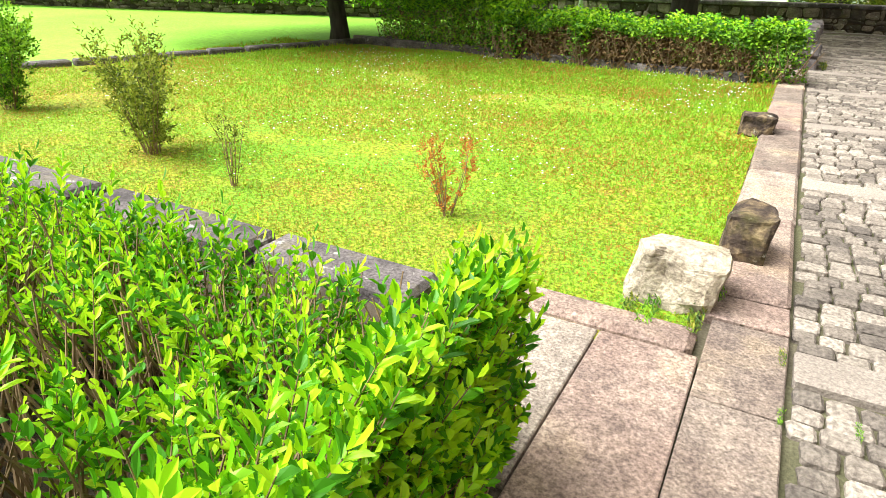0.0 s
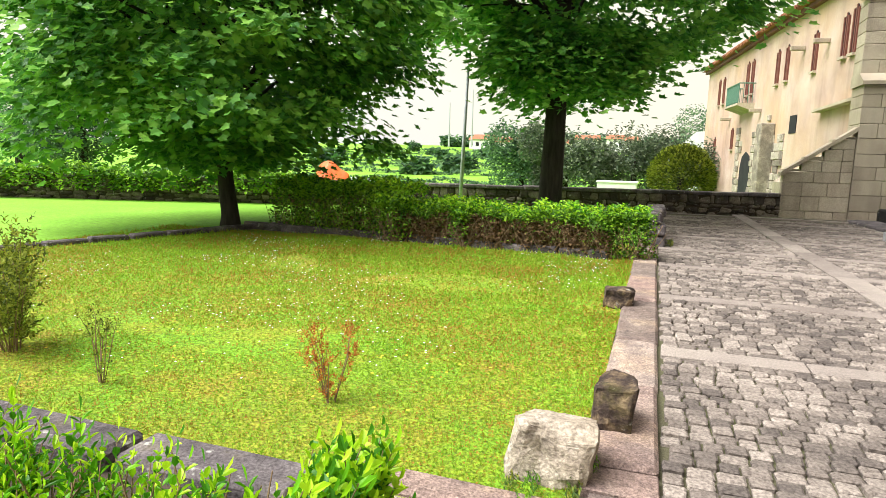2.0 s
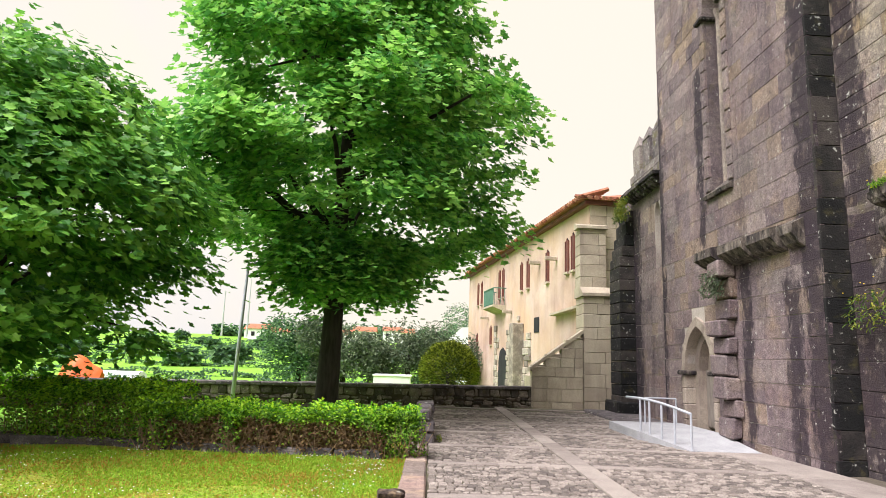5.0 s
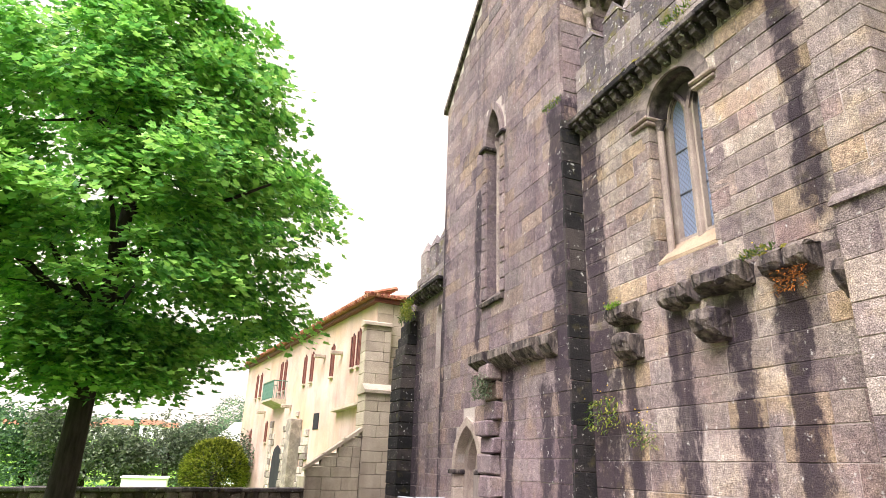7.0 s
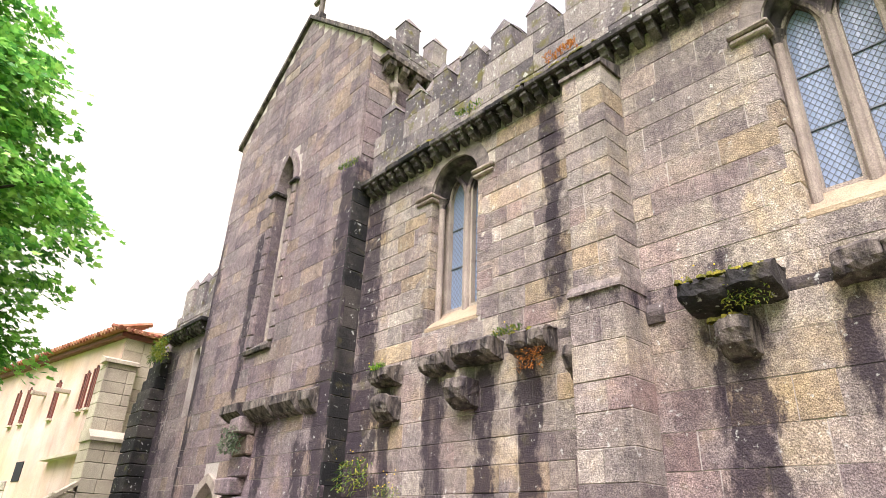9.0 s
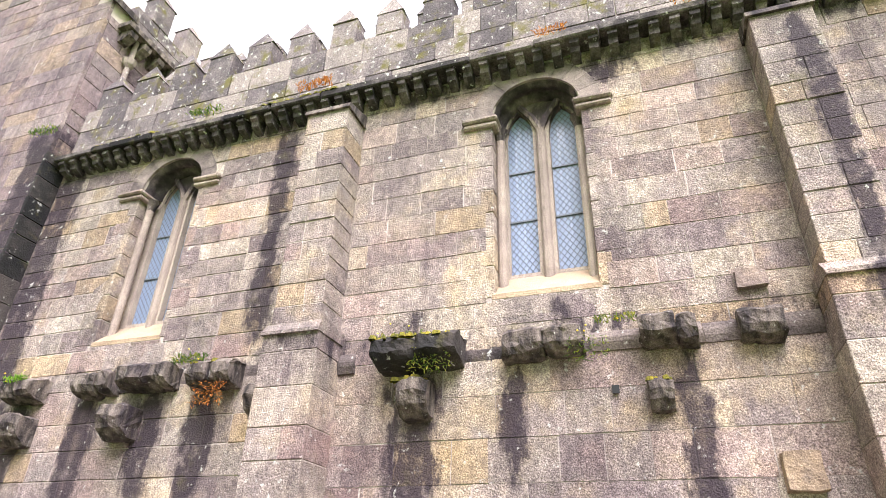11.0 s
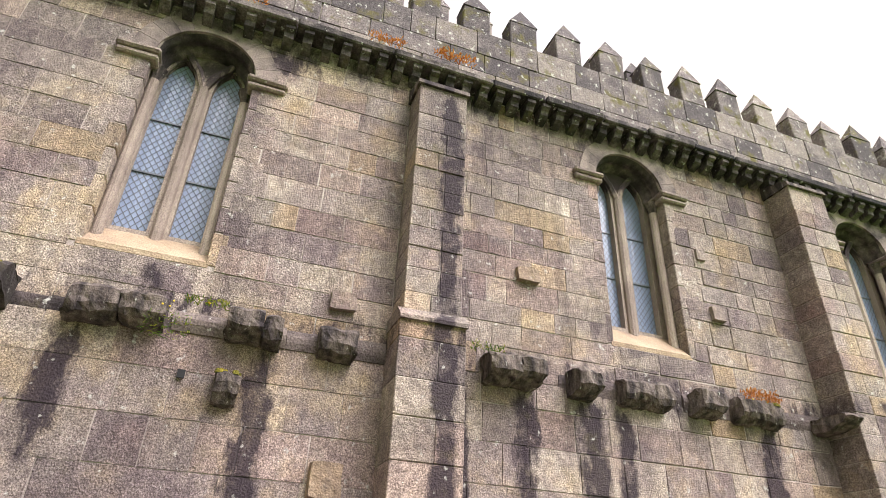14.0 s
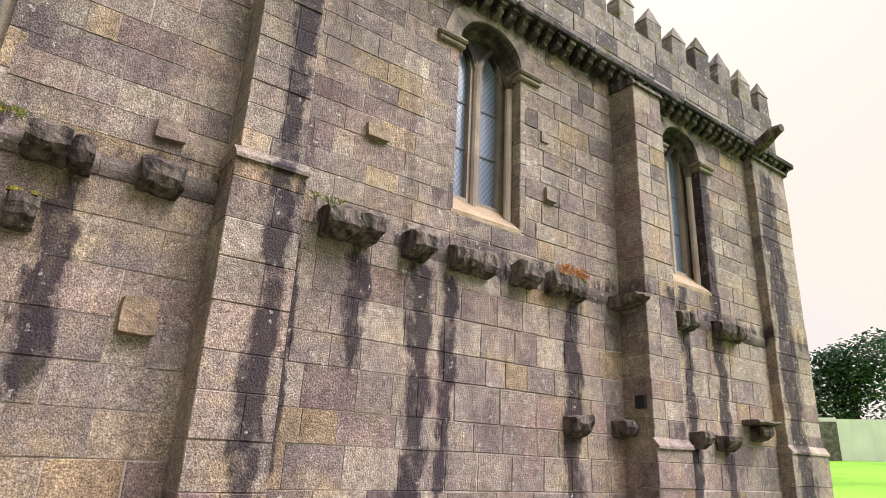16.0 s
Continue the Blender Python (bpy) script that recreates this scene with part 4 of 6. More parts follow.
# broken pier of a lost porch beside the door, and its ledge
pier = thing("broken_pier", (T, 12.4, 0), "ragged stump of a lost stone porch with ferns", "stone pier", kind="structure")
z = 0.15
for i in range(9):
    h = rnd.uniform(0.33, 0.45)
    p = rnd.uniform(0.12, 0.38)
    y0 = 12.25 + rnd.uniform(-0.12, 0.1)
    part("stone", Geo().cbox(T - p, T + 0.02, y0, y0 + rnd.uniform(0.5, 0.72), z + 0.01, z + h - 0.01, 0.03, 0.02, rnd), M_TRANS, pier)
    z += h
for a, b, p in ((13.1, 12.3, 0.45), (12.2, 11.3, 0.36), (11.2, 10.4, 0.3), (10.3, 9.9, 0.2)):
    part("ledge_corbel", Geo().prism([(T, 3.5), (T - p * 0.5, 3.56), (T - p, 3.72), (T - p, 3.88), (T, 3.98)], "y", b, a).rough(0.03, 4, a), M_LEDGE, pier)

# ---- chapel with merlons beyond the transept ----
CX = 6.2
wall_chapel = tagged(new("wall_chapel", pierced(Geo(), CX + 0.03, CX + 3, TY1, 19.75, -0.3, 6.6, [(16.75, 0.2, 4.0, 5.7, 0.36, True)]).mesh("wall_chapel", M_MORTAR)),
                     "lower granite chapel wall with pointed slit window", "church wall", kind="structure")
cb = courses(TY1, 19.75, -0.2, 6.6, 0.36, 0.4, 0.9, [(16.75, 0.2, 4.0, 5.7, 0.36, True)], 0.05, (), rnd)

# dark sheet painted as the shade deep in the slit
part("slit_dark", Geo().box(CX + 0.4, CX + 0.42, 16.5, 17.0, 3.9, 6.2), M_DARK, wall_chapel)
corbel_table(TY1, 18.9, 6.62, CX, wall_chapel, 0.25)
part("chapel_parapet", stones(courses(TY1, 18.8, 6.74, 7.3, 0.3, 0.4, 0.7, rnd=rnd), "-x", CX - 0.05, 0.4, rnd=rnd), M_PARAPET, wall_chapel)
for y in (16.5, 17.35, 18.2):
    merlon("merlon", CX - 0.04, y, 7.28, 0.56, 0.4, 1.25, wall_chapel, rnd, M_PARAPET, 0.45)
b = Geo()
z = -0.2
while z < 6.1:
    h = rnd.uniform(0.3, 0.42)
    p = 0.45 if z < 4.4 else 0.45 - (z - 4.4) * 0.22
    b.cbox(CX - p, CX + 0.1, 18.75, 19.8, z + 0.005, z + h - 0.005, 0.02, 0.008, rnd)
    z += h
b.cbox(CX - 0.62, CX + 0.1, 18.6, 19.95, -0.2, 0.42, 0.04, 0.01, rnd)
part("corner_buttress", b, M_BLACK, wall_chapel, "black stained corner buttress")
part("plinth_step", Geo().cbox(4.9, CX, 15.2, 19.95, -0.1, 0.1, 0.03, 0.01, rnd), M_KERB, wall_chapel)

# ---- ramp and handrail at the church door ----
ramp = thing("access_ramp", (5.3, 12.9, 0), "pale concrete access ramp with landing at the church door", "ramp")
part("slope", Geo().add([(4.7, 11.42, 0.04), (5.95, 11.4, 0.04), (5.98, 13.0, 0.2), (4.28, 13.0, 0.2), (4.7, 11.42, -0.1), (5.95, 11.4, -0.1), (5.98, 13.0, -0.1), (4.28, 13.0, -0.1)],
                        [(0, 1, 2, 3), (0, 4, 5, 1), (1, 5, 6, 2), (3, 7, 4, 0), (2, 6, 7, 3)]), M_CONC, ramp)
part("landing", Geo().cbox(4.28, 6.0, 13.01, 15.0, -0.1, 0.2, 0.01), M_CONC, ramp)
rail = thing("handrail", (4.6, 12.9, 0), "grey galvanised steel handrail beside the ramp", "handrail")
RAIL = [Vector((4.74, 11.47, 0.03)).lerp(Vector((4.34, 12.97, 0.2)), k) for k in (0, 0.3, 0.55, 0.8, 1)]
for p in RAIL:
    part("post", Geo().tube([p, (p[0], p[1], p[2] + 0.64)], 0.022, 8), M_STEEL, rail)
part("top_rail", Geo().tube([(p[0], p[1], p[2] + 0.64 + 0.03 * math.sin(i * 0.8)) for i, p in enumerate(RAIL)] + [(4.2, 13.4, 0.84)], 0.026, 8), M_STEEL, rail, smooth=True)
for x in (5.0, 5.72):
    part("post", Geo().tube([(x, 14.6, 0.15), (x, 14.6, 0.77)], 0.018, 8), M_STEEL, rail)
part("end_rail", Geo().tube([(5.0, 14.6, 0.77), (5.72, 14.6, 0.77)], 0.018, 8), M_STEEL, rail)

# ---- long plastered convent building ----
FA = Vector((5.55, 21.5, 0))
U = (Vector((2.5, 43.5, 0)) - FA).normalized()
V = Vector((-U.y, U.x, 0))
FM = Matrix(((U.x, V.x, 0, FA.x), (U.y, V.y, 0, FA.y), (0, 0, 1, 0), (0, 0, 0, 1)))
LEN, EAVES = 21.3, 7.25
convent = thing("convent_building", FA, "long two-storey convent of cream plaster with terracotta roof", "building")
part("facade", Geo().box(0, LEN, -9, 0, -0.5, EAVES).moved(FM), M_PLASTER, convent)
end = Geo()
for a, b_, lo, hi in courses(-9, -0.02, -0.2, EAVES, 0.4, 0.5, 1.1, rnd=rnd):
    end.cbox(-0.06, 0.05, a + 0.005, b_ - 0.005, lo + 0.005, hi - 0.005, 0.01, 0.003, rnd)
part("end_ashlar", end.moved(FM), M_OCHRE, convent, kind="stuff")
roof = Geo().add([(-0.35, 0.4, EAVES), (LEN + 0.3, 0.4, EAVES), (LEN - 3, -4.5, EAVES + 1.6), (3.5, -4.5, EAVES + 1.6), (-0.35, -9.4, EAVES), (LEN + 0.3, -9.4, EAVES)],
                 [(0, 1, 2, 3), (0, 3, 4), (4, 3, 2, 5), (1, 5, 2), (0, 4, 5, 1)])
rf = part("roof", roof.moved(FM), M_TILE, convent)
part("eaves_moulding", Geo().box(-0.2, LEN + 0.15, -9, 0.22, EAVES - 0.16, EAVES - 0.02).moved(FM), M_REDWOOD, convent)
tl = Geo()
for i in range(int(LEN / 0.24)):
    u = -0.3 + i * 0.24
    tl.tube([(u, 0.46, EAVES + 0.05), (u, -0.6, EAVES + 0.4)], 0.085, 6)
for i in range(36):
    v = 0.4 - i * 0.26
    tl.tube([(-0.42, v, EAVES + 0.03), (0.2, v, EAVES + 0.2)], 0.08, 6)
part("eaves_tiles", tl.moved(FM), M_TILE, rf)


def slit(u, z0, z1, w=0.3):
    o = part("window", Geo().prism([(u - w / 2, z0), (u + w / 2, z0), (u + w / 2, z1 - 0.15), (u, z1), (u - w / 2, z1 - 0.15)], "y", 0.004, 0.03).moved(FM), M_DARK, convent)
    f = Geo()
    for s in (-1, 1):
        f.box(u + s * w / 2 - 0.035, u + s * w / 2 + 0.035, 0.0, 0.06, z0, z1 - 0.12)
    f.box(u - 0.03, u + 0.03, 0.01, 0.05, z0, z1 - 0.02)
    part("window_frame", f.moved(FM), M_REDWOOD, o)
    part("window_sill", Geo().box(u - w / 2 - 0.06, u + w / 2 + 0.06, 0, 0.12, z0 - 0.08, z0).moved(FM), M_OCHRE, o)


for u, z0, z1 in ((1.5, 4.95, 6.4), (2.15, 4.95, 6.3), (4.5, 4.85, 6.25), (7.3, 4.9, 6.3), (8.4, 4.9, 6.3), (11.9, 4.9, 6.5), (12.7, 4.9, 6.5), (17.2, 4.95, 6.4), (18.2, 4.95, 6.4), (14.6, 2.4, 3.5), (18.3, 1.9, 3.2)):
    slit(u, z0, z1)
part("window", Geo().box(5.65, 6.35, 0.004, 0.03, 2.78, 3.45).moved(FM), M_DARK, convent)
# dark plate on the facade in place of the unlit doorway
part("portal", Geo().prism([(11.0, 0), (12.6, 0), (12.6, 1.5), (12.35, 2.0), (11.8, 2.2), (11.25, 2.0), (11.0, 1.5)], "y", 0.004, 0.05).moved(FM), M_DARK, convent)
rb = Geo()
for a, b_, lo, hi in courses(6.8, 11.0, 0, 4.0, 0.3, 0.25, 0.6, rnd=rnd) + courses(12.7, 13.6, 0, 3.6, 0.3, 0.25, 0.5, rnd=rnd):
    if hi < 3.3 + 0.7 * math.sin(a * 3.1) and noise.noise(Vector((a, lo, 3))) > -0.28:
        rb.cbox(a + 0.01, b_ - 0.01, -0.05, 0.07 + rnd.uniform(-0.03, 0.04), lo + 0.01, hi - 0.01, 0.02, 0.01, rnd)
part("exposed_masonry", rb.moved(FM), M_RUBBLE, convent, "patch of bare rubble masonry", kind="stuff")
part("stone_jamb", Geo().cbox(8.0, 8.7, 0, 0.55, 0, 3.3, 0.03, 0.01, rnd).moved(FM), M_RUBBLE, convent)
part("drip_mould", Geo().prism([(0.2, 3.46), (3.5, 3.34), (3.5, 3.42), (0.2, 3.56)], "y", 0, 0.3).moved(FM), M_OCHRE, convent)
for u, z in ((5.6, 5.75), (15.4, 3.9), (10.2, 3.9), (3.4, 5.6)):
    part("stone_spout", Geo().cbox(u - 0.08, u + 0.08, 0, 0.5, z, z + 0.16, 0.02).moved(FM), M_OCHRE, convent)
balc = part("balcony", Geo().prism([(0, 4.05), (0.75, 4.32), (0.75, 4.42), (0, 4.42)], "x", 11.3, 13.6).moved(FM), M_OCHRE, convent)
for i in range(22):
    u = 11.35 + i * 0.105
    part("baluster", Geo().tube([(u, 0.7, 4.42), (u, 0.7, 5.3)], 0.016, 5).moved(FM), M_IRON, balc)
for v in (0.1, 0.3, 0.5):
    for u in (11.35, 13.55):
        part("baluster", Geo().tube([(u, v, 4.42), (u, v, 5.3)], 0.016, 5).moved(FM), M_IRON, balc)
part("balcony_rail", Geo().tube([(11.35, 0, 5.32), (11.35, 0.7, 5.32), (13.55, 0.7, 5.32), (13.55, 0, 5.32)], 0.03, 6).box(11.35, 13.55, 0.69, 0.705, 4.5, 5.2).moved(FM), M_IRON, balc)
# corner pier and stair parapet towards the yard
pr = Geo()
for a, b_, lo, hi in courses(5.15, 6.15, -0.2, 3.75, 0.4, 0.4, 0.8, rnd=rnd):
    pr.cbox(a + 0.005, b_ - 0.005, 20.8, 21.9, lo + 0.005, hi - 0.005, 0.012, 0.003, rnd)
for a, b_, lo, hi in courses(5.12, 6.05, 4.05, 6.15, 0.4, 0.4, 0.8, rnd=rnd):
    pr.cbox(a + 0.005, b_ - 0.005, 21.15, 21.9, lo + 0.005, hi - 0.005, 0.012, 0.003, rnd)
part("corner_pier", pr, M_OCHRE, convent, kind="stuff")
part("pier_offset", Geo().prism([(20.72, 3.75), (20.72, 3.85), (21.15, 4.1), (21.9, 4.1), (21.9, 3.75)], "x", 5.1, 6.2), M_OCHRE, convent)
part("pier_cap", Geo().prism([(21.05, 6.15), (21.05, 6.25), (21.6, 6.42), (21.6, 6.15)], "x", 5.02, 6.1), M_OCHRE, convent)
sp = Geo()
for a, b_, lo, hi in courses(3.42, 5.14, -0.2, 2.5, 0.36, 0.4, 0.8, rnd=rnd):
    top = 1.25 + (a + b_ - 6.84) / 2 * 0.72
    if lo < top:
        sp.cbox(a + 0.005, b_ - 0.005, 20.85, 21.2, lo + 0.005, min(hi, top) - 0.005, 0.01, 0.003, rnd)
part("stair_parapet", sp, M_OCHRE, convent, kind="stuff")
part("stair_coping", Geo().prism([(3.36, 1.2), (5.16, 2.5), (5.16, 2.62), (3.36, 1.32)], "y", 20.8, 21.3), M_OCHRE, convent)
part("stair_body", Geo().prism([(3.6, -0.2), (5.5, -0.2), (5.5, 2.3), (3.6, 1.0)], "y", 21.2, 23.5), M_OCHRE, convent)

# ---- ground ----
def lie(x, y):
    """Height of the land: flat round the church, a shallow valley beyond the wall, then a far slope."""
    z = -0.02
    if y > 24:
        z -= min(1.6, (y - 24) * 0.075)
    if y > 64:
        z += (min(y, 230) - 64) * 0.056
    if y < -14:
        z += min(2.7, (-14 - y) * 0.09)
    return z


gx_ = sorted(set([-900, -500, -300, -200, -150] + list(range(-110, 111, 6)) + [150, 200, 300, 500, 900]))
gy_ = sorted(set([-900, -500, -300, -200, -120, -80, -50] + list(range(-60, 24, 6)) + [24 + 2 * i for i in range(30)] + list(range(84, 270, 7)) + [320, 500, 900]))
g = Geo()
g.v = [(x, y, lie(x, y)) for y in gy_ for x in gx_]
k = len(gx_)
g.f = [(j * k + i, j * k + i + 1, (j + 1) * k + i + 1, (j + 1) * k + i) for j in range(len(gy_) - 1) for i in range(k - 1)]
ground = tagged(new("ground", g.mesh("ground", M_FIELD)), "bright green mown grass reaching to the valley", "grass", kind="structure")

# lawn between path, edging and hedge, gently humped
g, nx, ny = Geo(), 40, 40
for j in range(ny + 1):
    for i in range(nx + 1):
        y = 2.75 + 8.7 * j / ny
        left = -8.8 + (y - 2.75) * 0.25
        x = left + (-0.27 - left) * i / nx
        g.v.append((x, y, 0.02 + 0.03 * noise.noise(Vector((x * 0.7, y * 0.7, 0)))))
g.f = [(j * (nx + 1) + i, j * (nx + 1) + i + 1, (j + 1) * (nx + 1) + i + 1, (j + 1) * (nx + 1) + i) for j in range(ny) for i in range(nx)]
lawn = tagged(new("lawn", g.mesh("lawn", M_LAWN, True)), "patchy clover lawn with daisies and dry spots", "lawn", kind="structure")

# ---- path of setts ----
# last box: unseen ground, added so less green light bounces onto the wall
path = tagged(new("pavement", Geo().box(0.0, 6.6, -16, 21.6, -0.1, 0.0).box(-0.75, 0.0, 0.1, 3.0, -0.1, 0.0).box(-0.27, 0.0, 3.0, 3.4, -0.1, 0.0).box(-16, 0.0, -16, 0.1, -0.1, 0.0).mesh("pavement", M_BED)),
              "sett-paved church yard with flat granite bands", "pavement", kind="structure")
bands = Geo()
BAND_Y = [0.2, 2.94, 5.28, 7.28, 9.45, 11.3, 13.4, 15.5, 17.6, 19.8]


def strip(x0, x1, y0, y1, along, piece=1.2):
    a, b = (x0, x1) if along == "x" else (y0, y1)
    at = a
    while at < b - 0.01:
        e = min(b, at + piece * rnd.uniform(0.75, 1.25))
        if along == "x":
            bands.cbox(at + 0.006, e - 0.006, y0, y1, -0.06, 0.034, 0.008, 0.004, rnd)
        else:
            bands.cbox(x0, x1, at + 0.006, e - 0.006, -0.06, 0.034, 0.008, 0.004, rnd)
        at = e


for y in BAND_Y:
    strip(0.06, 2.14, y - 0.1, y + 0.1, "x")
    strip(2.46, 5.2, y - 0.1, y + 0.1, "x")
strip(2.15, 2.45, -6, 21, "y")
strip(5.2, 6.05, -10, 15.2, "y", 1.6)
part("granite_bands", bands, M_BAND, path, "flat granite paving bands", kind="stuff")
kerb = Geo()
at = 3.35
while at < 11.5:
    e = at + rnd.uniform(0.9, 1.5)
    kerb.cbox(-0.27, 0.042, at + 0.006, e - 0.006, -0.06, 0.045 + rnd.uniform(-0.008, 0.008), 0.02, 0.006, rnd)
    at = e
part("kerb_stones", kerb, M_SLAB, path, kind="stuff")
setts, rs = [], random.Random(9)
edges = BAND_Y + [22]
for lo, hi in zip([-5] + BAND_Y, edges):
    for xa, xb in ((0.05, 2.14), (2.46, 5.2)):
        y = lo + 0.11
        while y < hi - 0.16:
            h = rs.uniform(0.085, 0.105)
            x = xa + rs.uniform(0, 0.04)
            while x < xb - 0.06:
                w = min(rs.uniform(0.09, 0.135), xb - x)
                setts.append((x, x + w, y, y + h))
                x += w
            y += h
near_setts = [s for s in setts if 2.9 < s[2] < 4.6 and s[0] < 2.2][:300]
kept_setts = set(near_setts)
g = Geo()
for a, b_, c, d in setts:
    if (a, b_, c, d) in kept_setts or c < 1.4 or c > 19:
        continue
    z = 0.026 + rs.uniform(-0.008, 0.008)
    g.cbox(a + 0.005, b_ - 0.005, c + 0.005, d - 0.005, -0.05, z, 0.012, 0.005, rs)
part("sett_field", g, M_SETT_J, path, kind="stuff")

# slabs beside the bed
slabs = Geo()
for x0, x1, y0, y1 in ((-0.575, -0.225, 1.7, 2.81), (-0.575, -0.225, 0.6, 1.69), (-0.222, 0.046, 2.59, 3.12), (-0.262, 0.046, 3.128, 3.345), (-0.222, 0.046, 1.3, 2.582), (-0.222, 0.046, -0.4, 1.292), (-0.575, -0.225, -0.5, 0.59), (-0.96, -0.583, 1.95, 2.81)):
    slabs.cbox(x0, x1, y0, y1, -0.06, 0.035 + rnd.uniform(-0.005, 0.005), 0.005, 0.003, rnd)
part("side_slabs", slabs, M_SLAB, path, "brown granite slabs", kind="stuff")

# ---- granite edging of the near bed ----
edging = thing("bed_edging", (-2, 2.75, 0), "low weathered granite edging of the planting bed", "edging", kind="structure")
at = -0.24
while at > -8:
    e = at - rnd.uniform(0.8, 1.3)
    dz = min(0.1, (-at - 0.2) * 0.03)
    dy = (-at) * -0.055
    part("edging_stone", Geo().cbox(e + 0.008, at - 0.008, (2.64 if at < -0.9 else 2.83) + dy, (2.9 if at < -0.9 else 3.02) + dy, -0.1, 0.055 + dz, 0.025, 0.01, rnd), M_KERB if at < -0.9 else M_SLAB, edging)
    at = e
bed = tagged(new("planting_bed", Geo().box(-9, -0.62, 0.2, 2.6, -0.2, 0.012).mesh("planting_bed", M_SOIL)), "dark soil of the planting bed", "soil", kind="structure")


# ---- boulders ----
def boulder(name, at, size, material, label, seed, lumps=0.18):
    bm = bmesh.new()
    bmesh.ops.create_cube(bm, size=1.0)
    bmesh.ops.bevel(bm, geom=bm.edges[:], offset=0.14, segments=2, affect="EDGES", profile=0.6)
    bmesh.ops.subdivide_edges(bm, edges=bm.edges[:], cuts=2, use_grid_fill=True)
    for v in bm.verts:
        p = v.co + Vector((seed, seed, seed))
        v.co += noise.noise_vector(p * 1.7) * lumps + noise.noise_vector(p * 5) * lumps * 0.3 + noise.noise_vector(p * 14) * lumps * 0.1
        v.co = Vector((v.co.x * size[0], v.co.y * size[1], (v.co.z + 0.46) * size[2]))
    me = bpy.data.meshes.new(name)
    bm.to_mesh(me)
    bm.free()
    me.materials.append(material)
    ob = new(name, me)
    ob.location = at
    return tagged(ob, label, "boulder")


boulder("boulder", (-0.39, 3.27, 0.0), (0.34, 0.28, 0.26), M_ROCK, "pale angular granite boulder beside the kerb", 1.3)
boulder("boulder", (-0.17, 3.8, 0.02), (0.2, 0.24, 0.25), M_ROCK_D, "dark mossy upright stone beside the kerb", 4.1)
boulder("boulder", (-0.31, 6.72, 0.0), (0.28, 0.28, 0.19), M_ROCK_D, "small dark stone at the lawn edge", 7.7)


# ---- hedges ----
def sprig(g, base, d, length, pairs, leaf, width, r):
    d = d.normalized()
    side = d.orthogonal().normalized()
    for i in range(pairs):
        t = 0.15 + 0.85 * i / pairs
        a = i * 1.57 + r.uniform(-0.4, 0.4)
        s = Matrix.Rotation(a, 3, d) @ side
        for sg in (-1, 1):
            q = (s * sg + d * r.uniform(0.7, 1.3)).normalized()
            g.leaf(base + d * length * t, q, d, leaf * r.uniform(0.75, 1.2) * (1.0 - 0.3 * t), width * r.uniform(0.8, 1.2))
    g.leaf(base + d * length, d, side, leaf * 0.8, width * 0.8)


r = random.Random(21)
hedge = thing("hedge", (-2, 1.4, 0), "bright green leafy hedge with upright young shoots and twigs", "hedge")
gl, gt = Geo(), Geo()
HX0, HX1, HY0, HY1, HZ = -4.6, -0.6, 0.62, 1.95, 0.575
for i in range(4300):
    if i % 5 == 0:
        x, y = HX1 + r.uniform(-0.1, 0.02), r.uniform(HY0, HY1)
        base = Vector((x, y, r.uniform(0.12, 0.62)))
        d = Vector((r.uniform(0.05, 0.4), r.uniform(-0.4, 0.4), r.uniform(0.6, 1.0)))
    elif i % 7 == 0:
        base = Vector((r.uniform(HX0, HX1), HY1 + r.uniform(-0.1, 0.05), r.uniform(0.1, 0.4)))
        d = Vector((r.uniform(-0.4, 0.4), r.uniform(0.1, 0.6), r.uniform(0.5, 1.0)))
    else:
        x = HX1 - (HX1 - HX0) * r.random() ** 1.05
        y = r.uniform(HY0, HY1)
        if noise.noise(Vector((x * 3.1, y * 3.1, 7))) < -0.14 and r.random() < 0.85:
            continue
        hump = 0.12 * noise.noise(Vector((x * 2.2, y * 2.2, 0)))
        base = Vector((x, y, HZ - 0.17 + hump - 0.13 * max(0.0, (y - 1.2) / 0.75) - 0.04 * max(0.0, -1.2 - x) + r.uniform(-0.22, 0.05)))
        d = Vector((r.uniform(-0.45, 0.45), r.uniform(-0.45, 0.45), 1.0))
    L = r.uniform(0.1, 0.22)
    sprig(gl, base, d, L, r.randint(4, 8), 0.052 * r.choice((0.6, 0.85, 1.0, 1.2)), 0.0185, r)
    dn = d.normalized()
    gt.tube([base - dn * r.uniform(0.1, 0.25), base, base + dn * L * 0.9], [0.0028, 0.0022, 0.001], 4)
for i in range(900):
    p = Vector((r.uniform(-3.2, HX1 - 0.15), r.uniform(HY0, HY1), 0.0))
    q = p + Vector((r.uniform(-0.2, 0.2), r.uniform(-0.2, 0.2), r.uniform(0.28, 0.52)))
    gt.tube([p, (p + q) / 2 + Vector((r.uniform(-0.04, 0.04), 0.02, 0)), q], [0.006, 0.005, 0.002], 4)
part("foliage", gl, L_HEDGE, hedge, "bright green oval leaves", kind="stuff")
part("twig_mass", gt, M_TWIG, hedge, "brown twigs", kind="stuff")


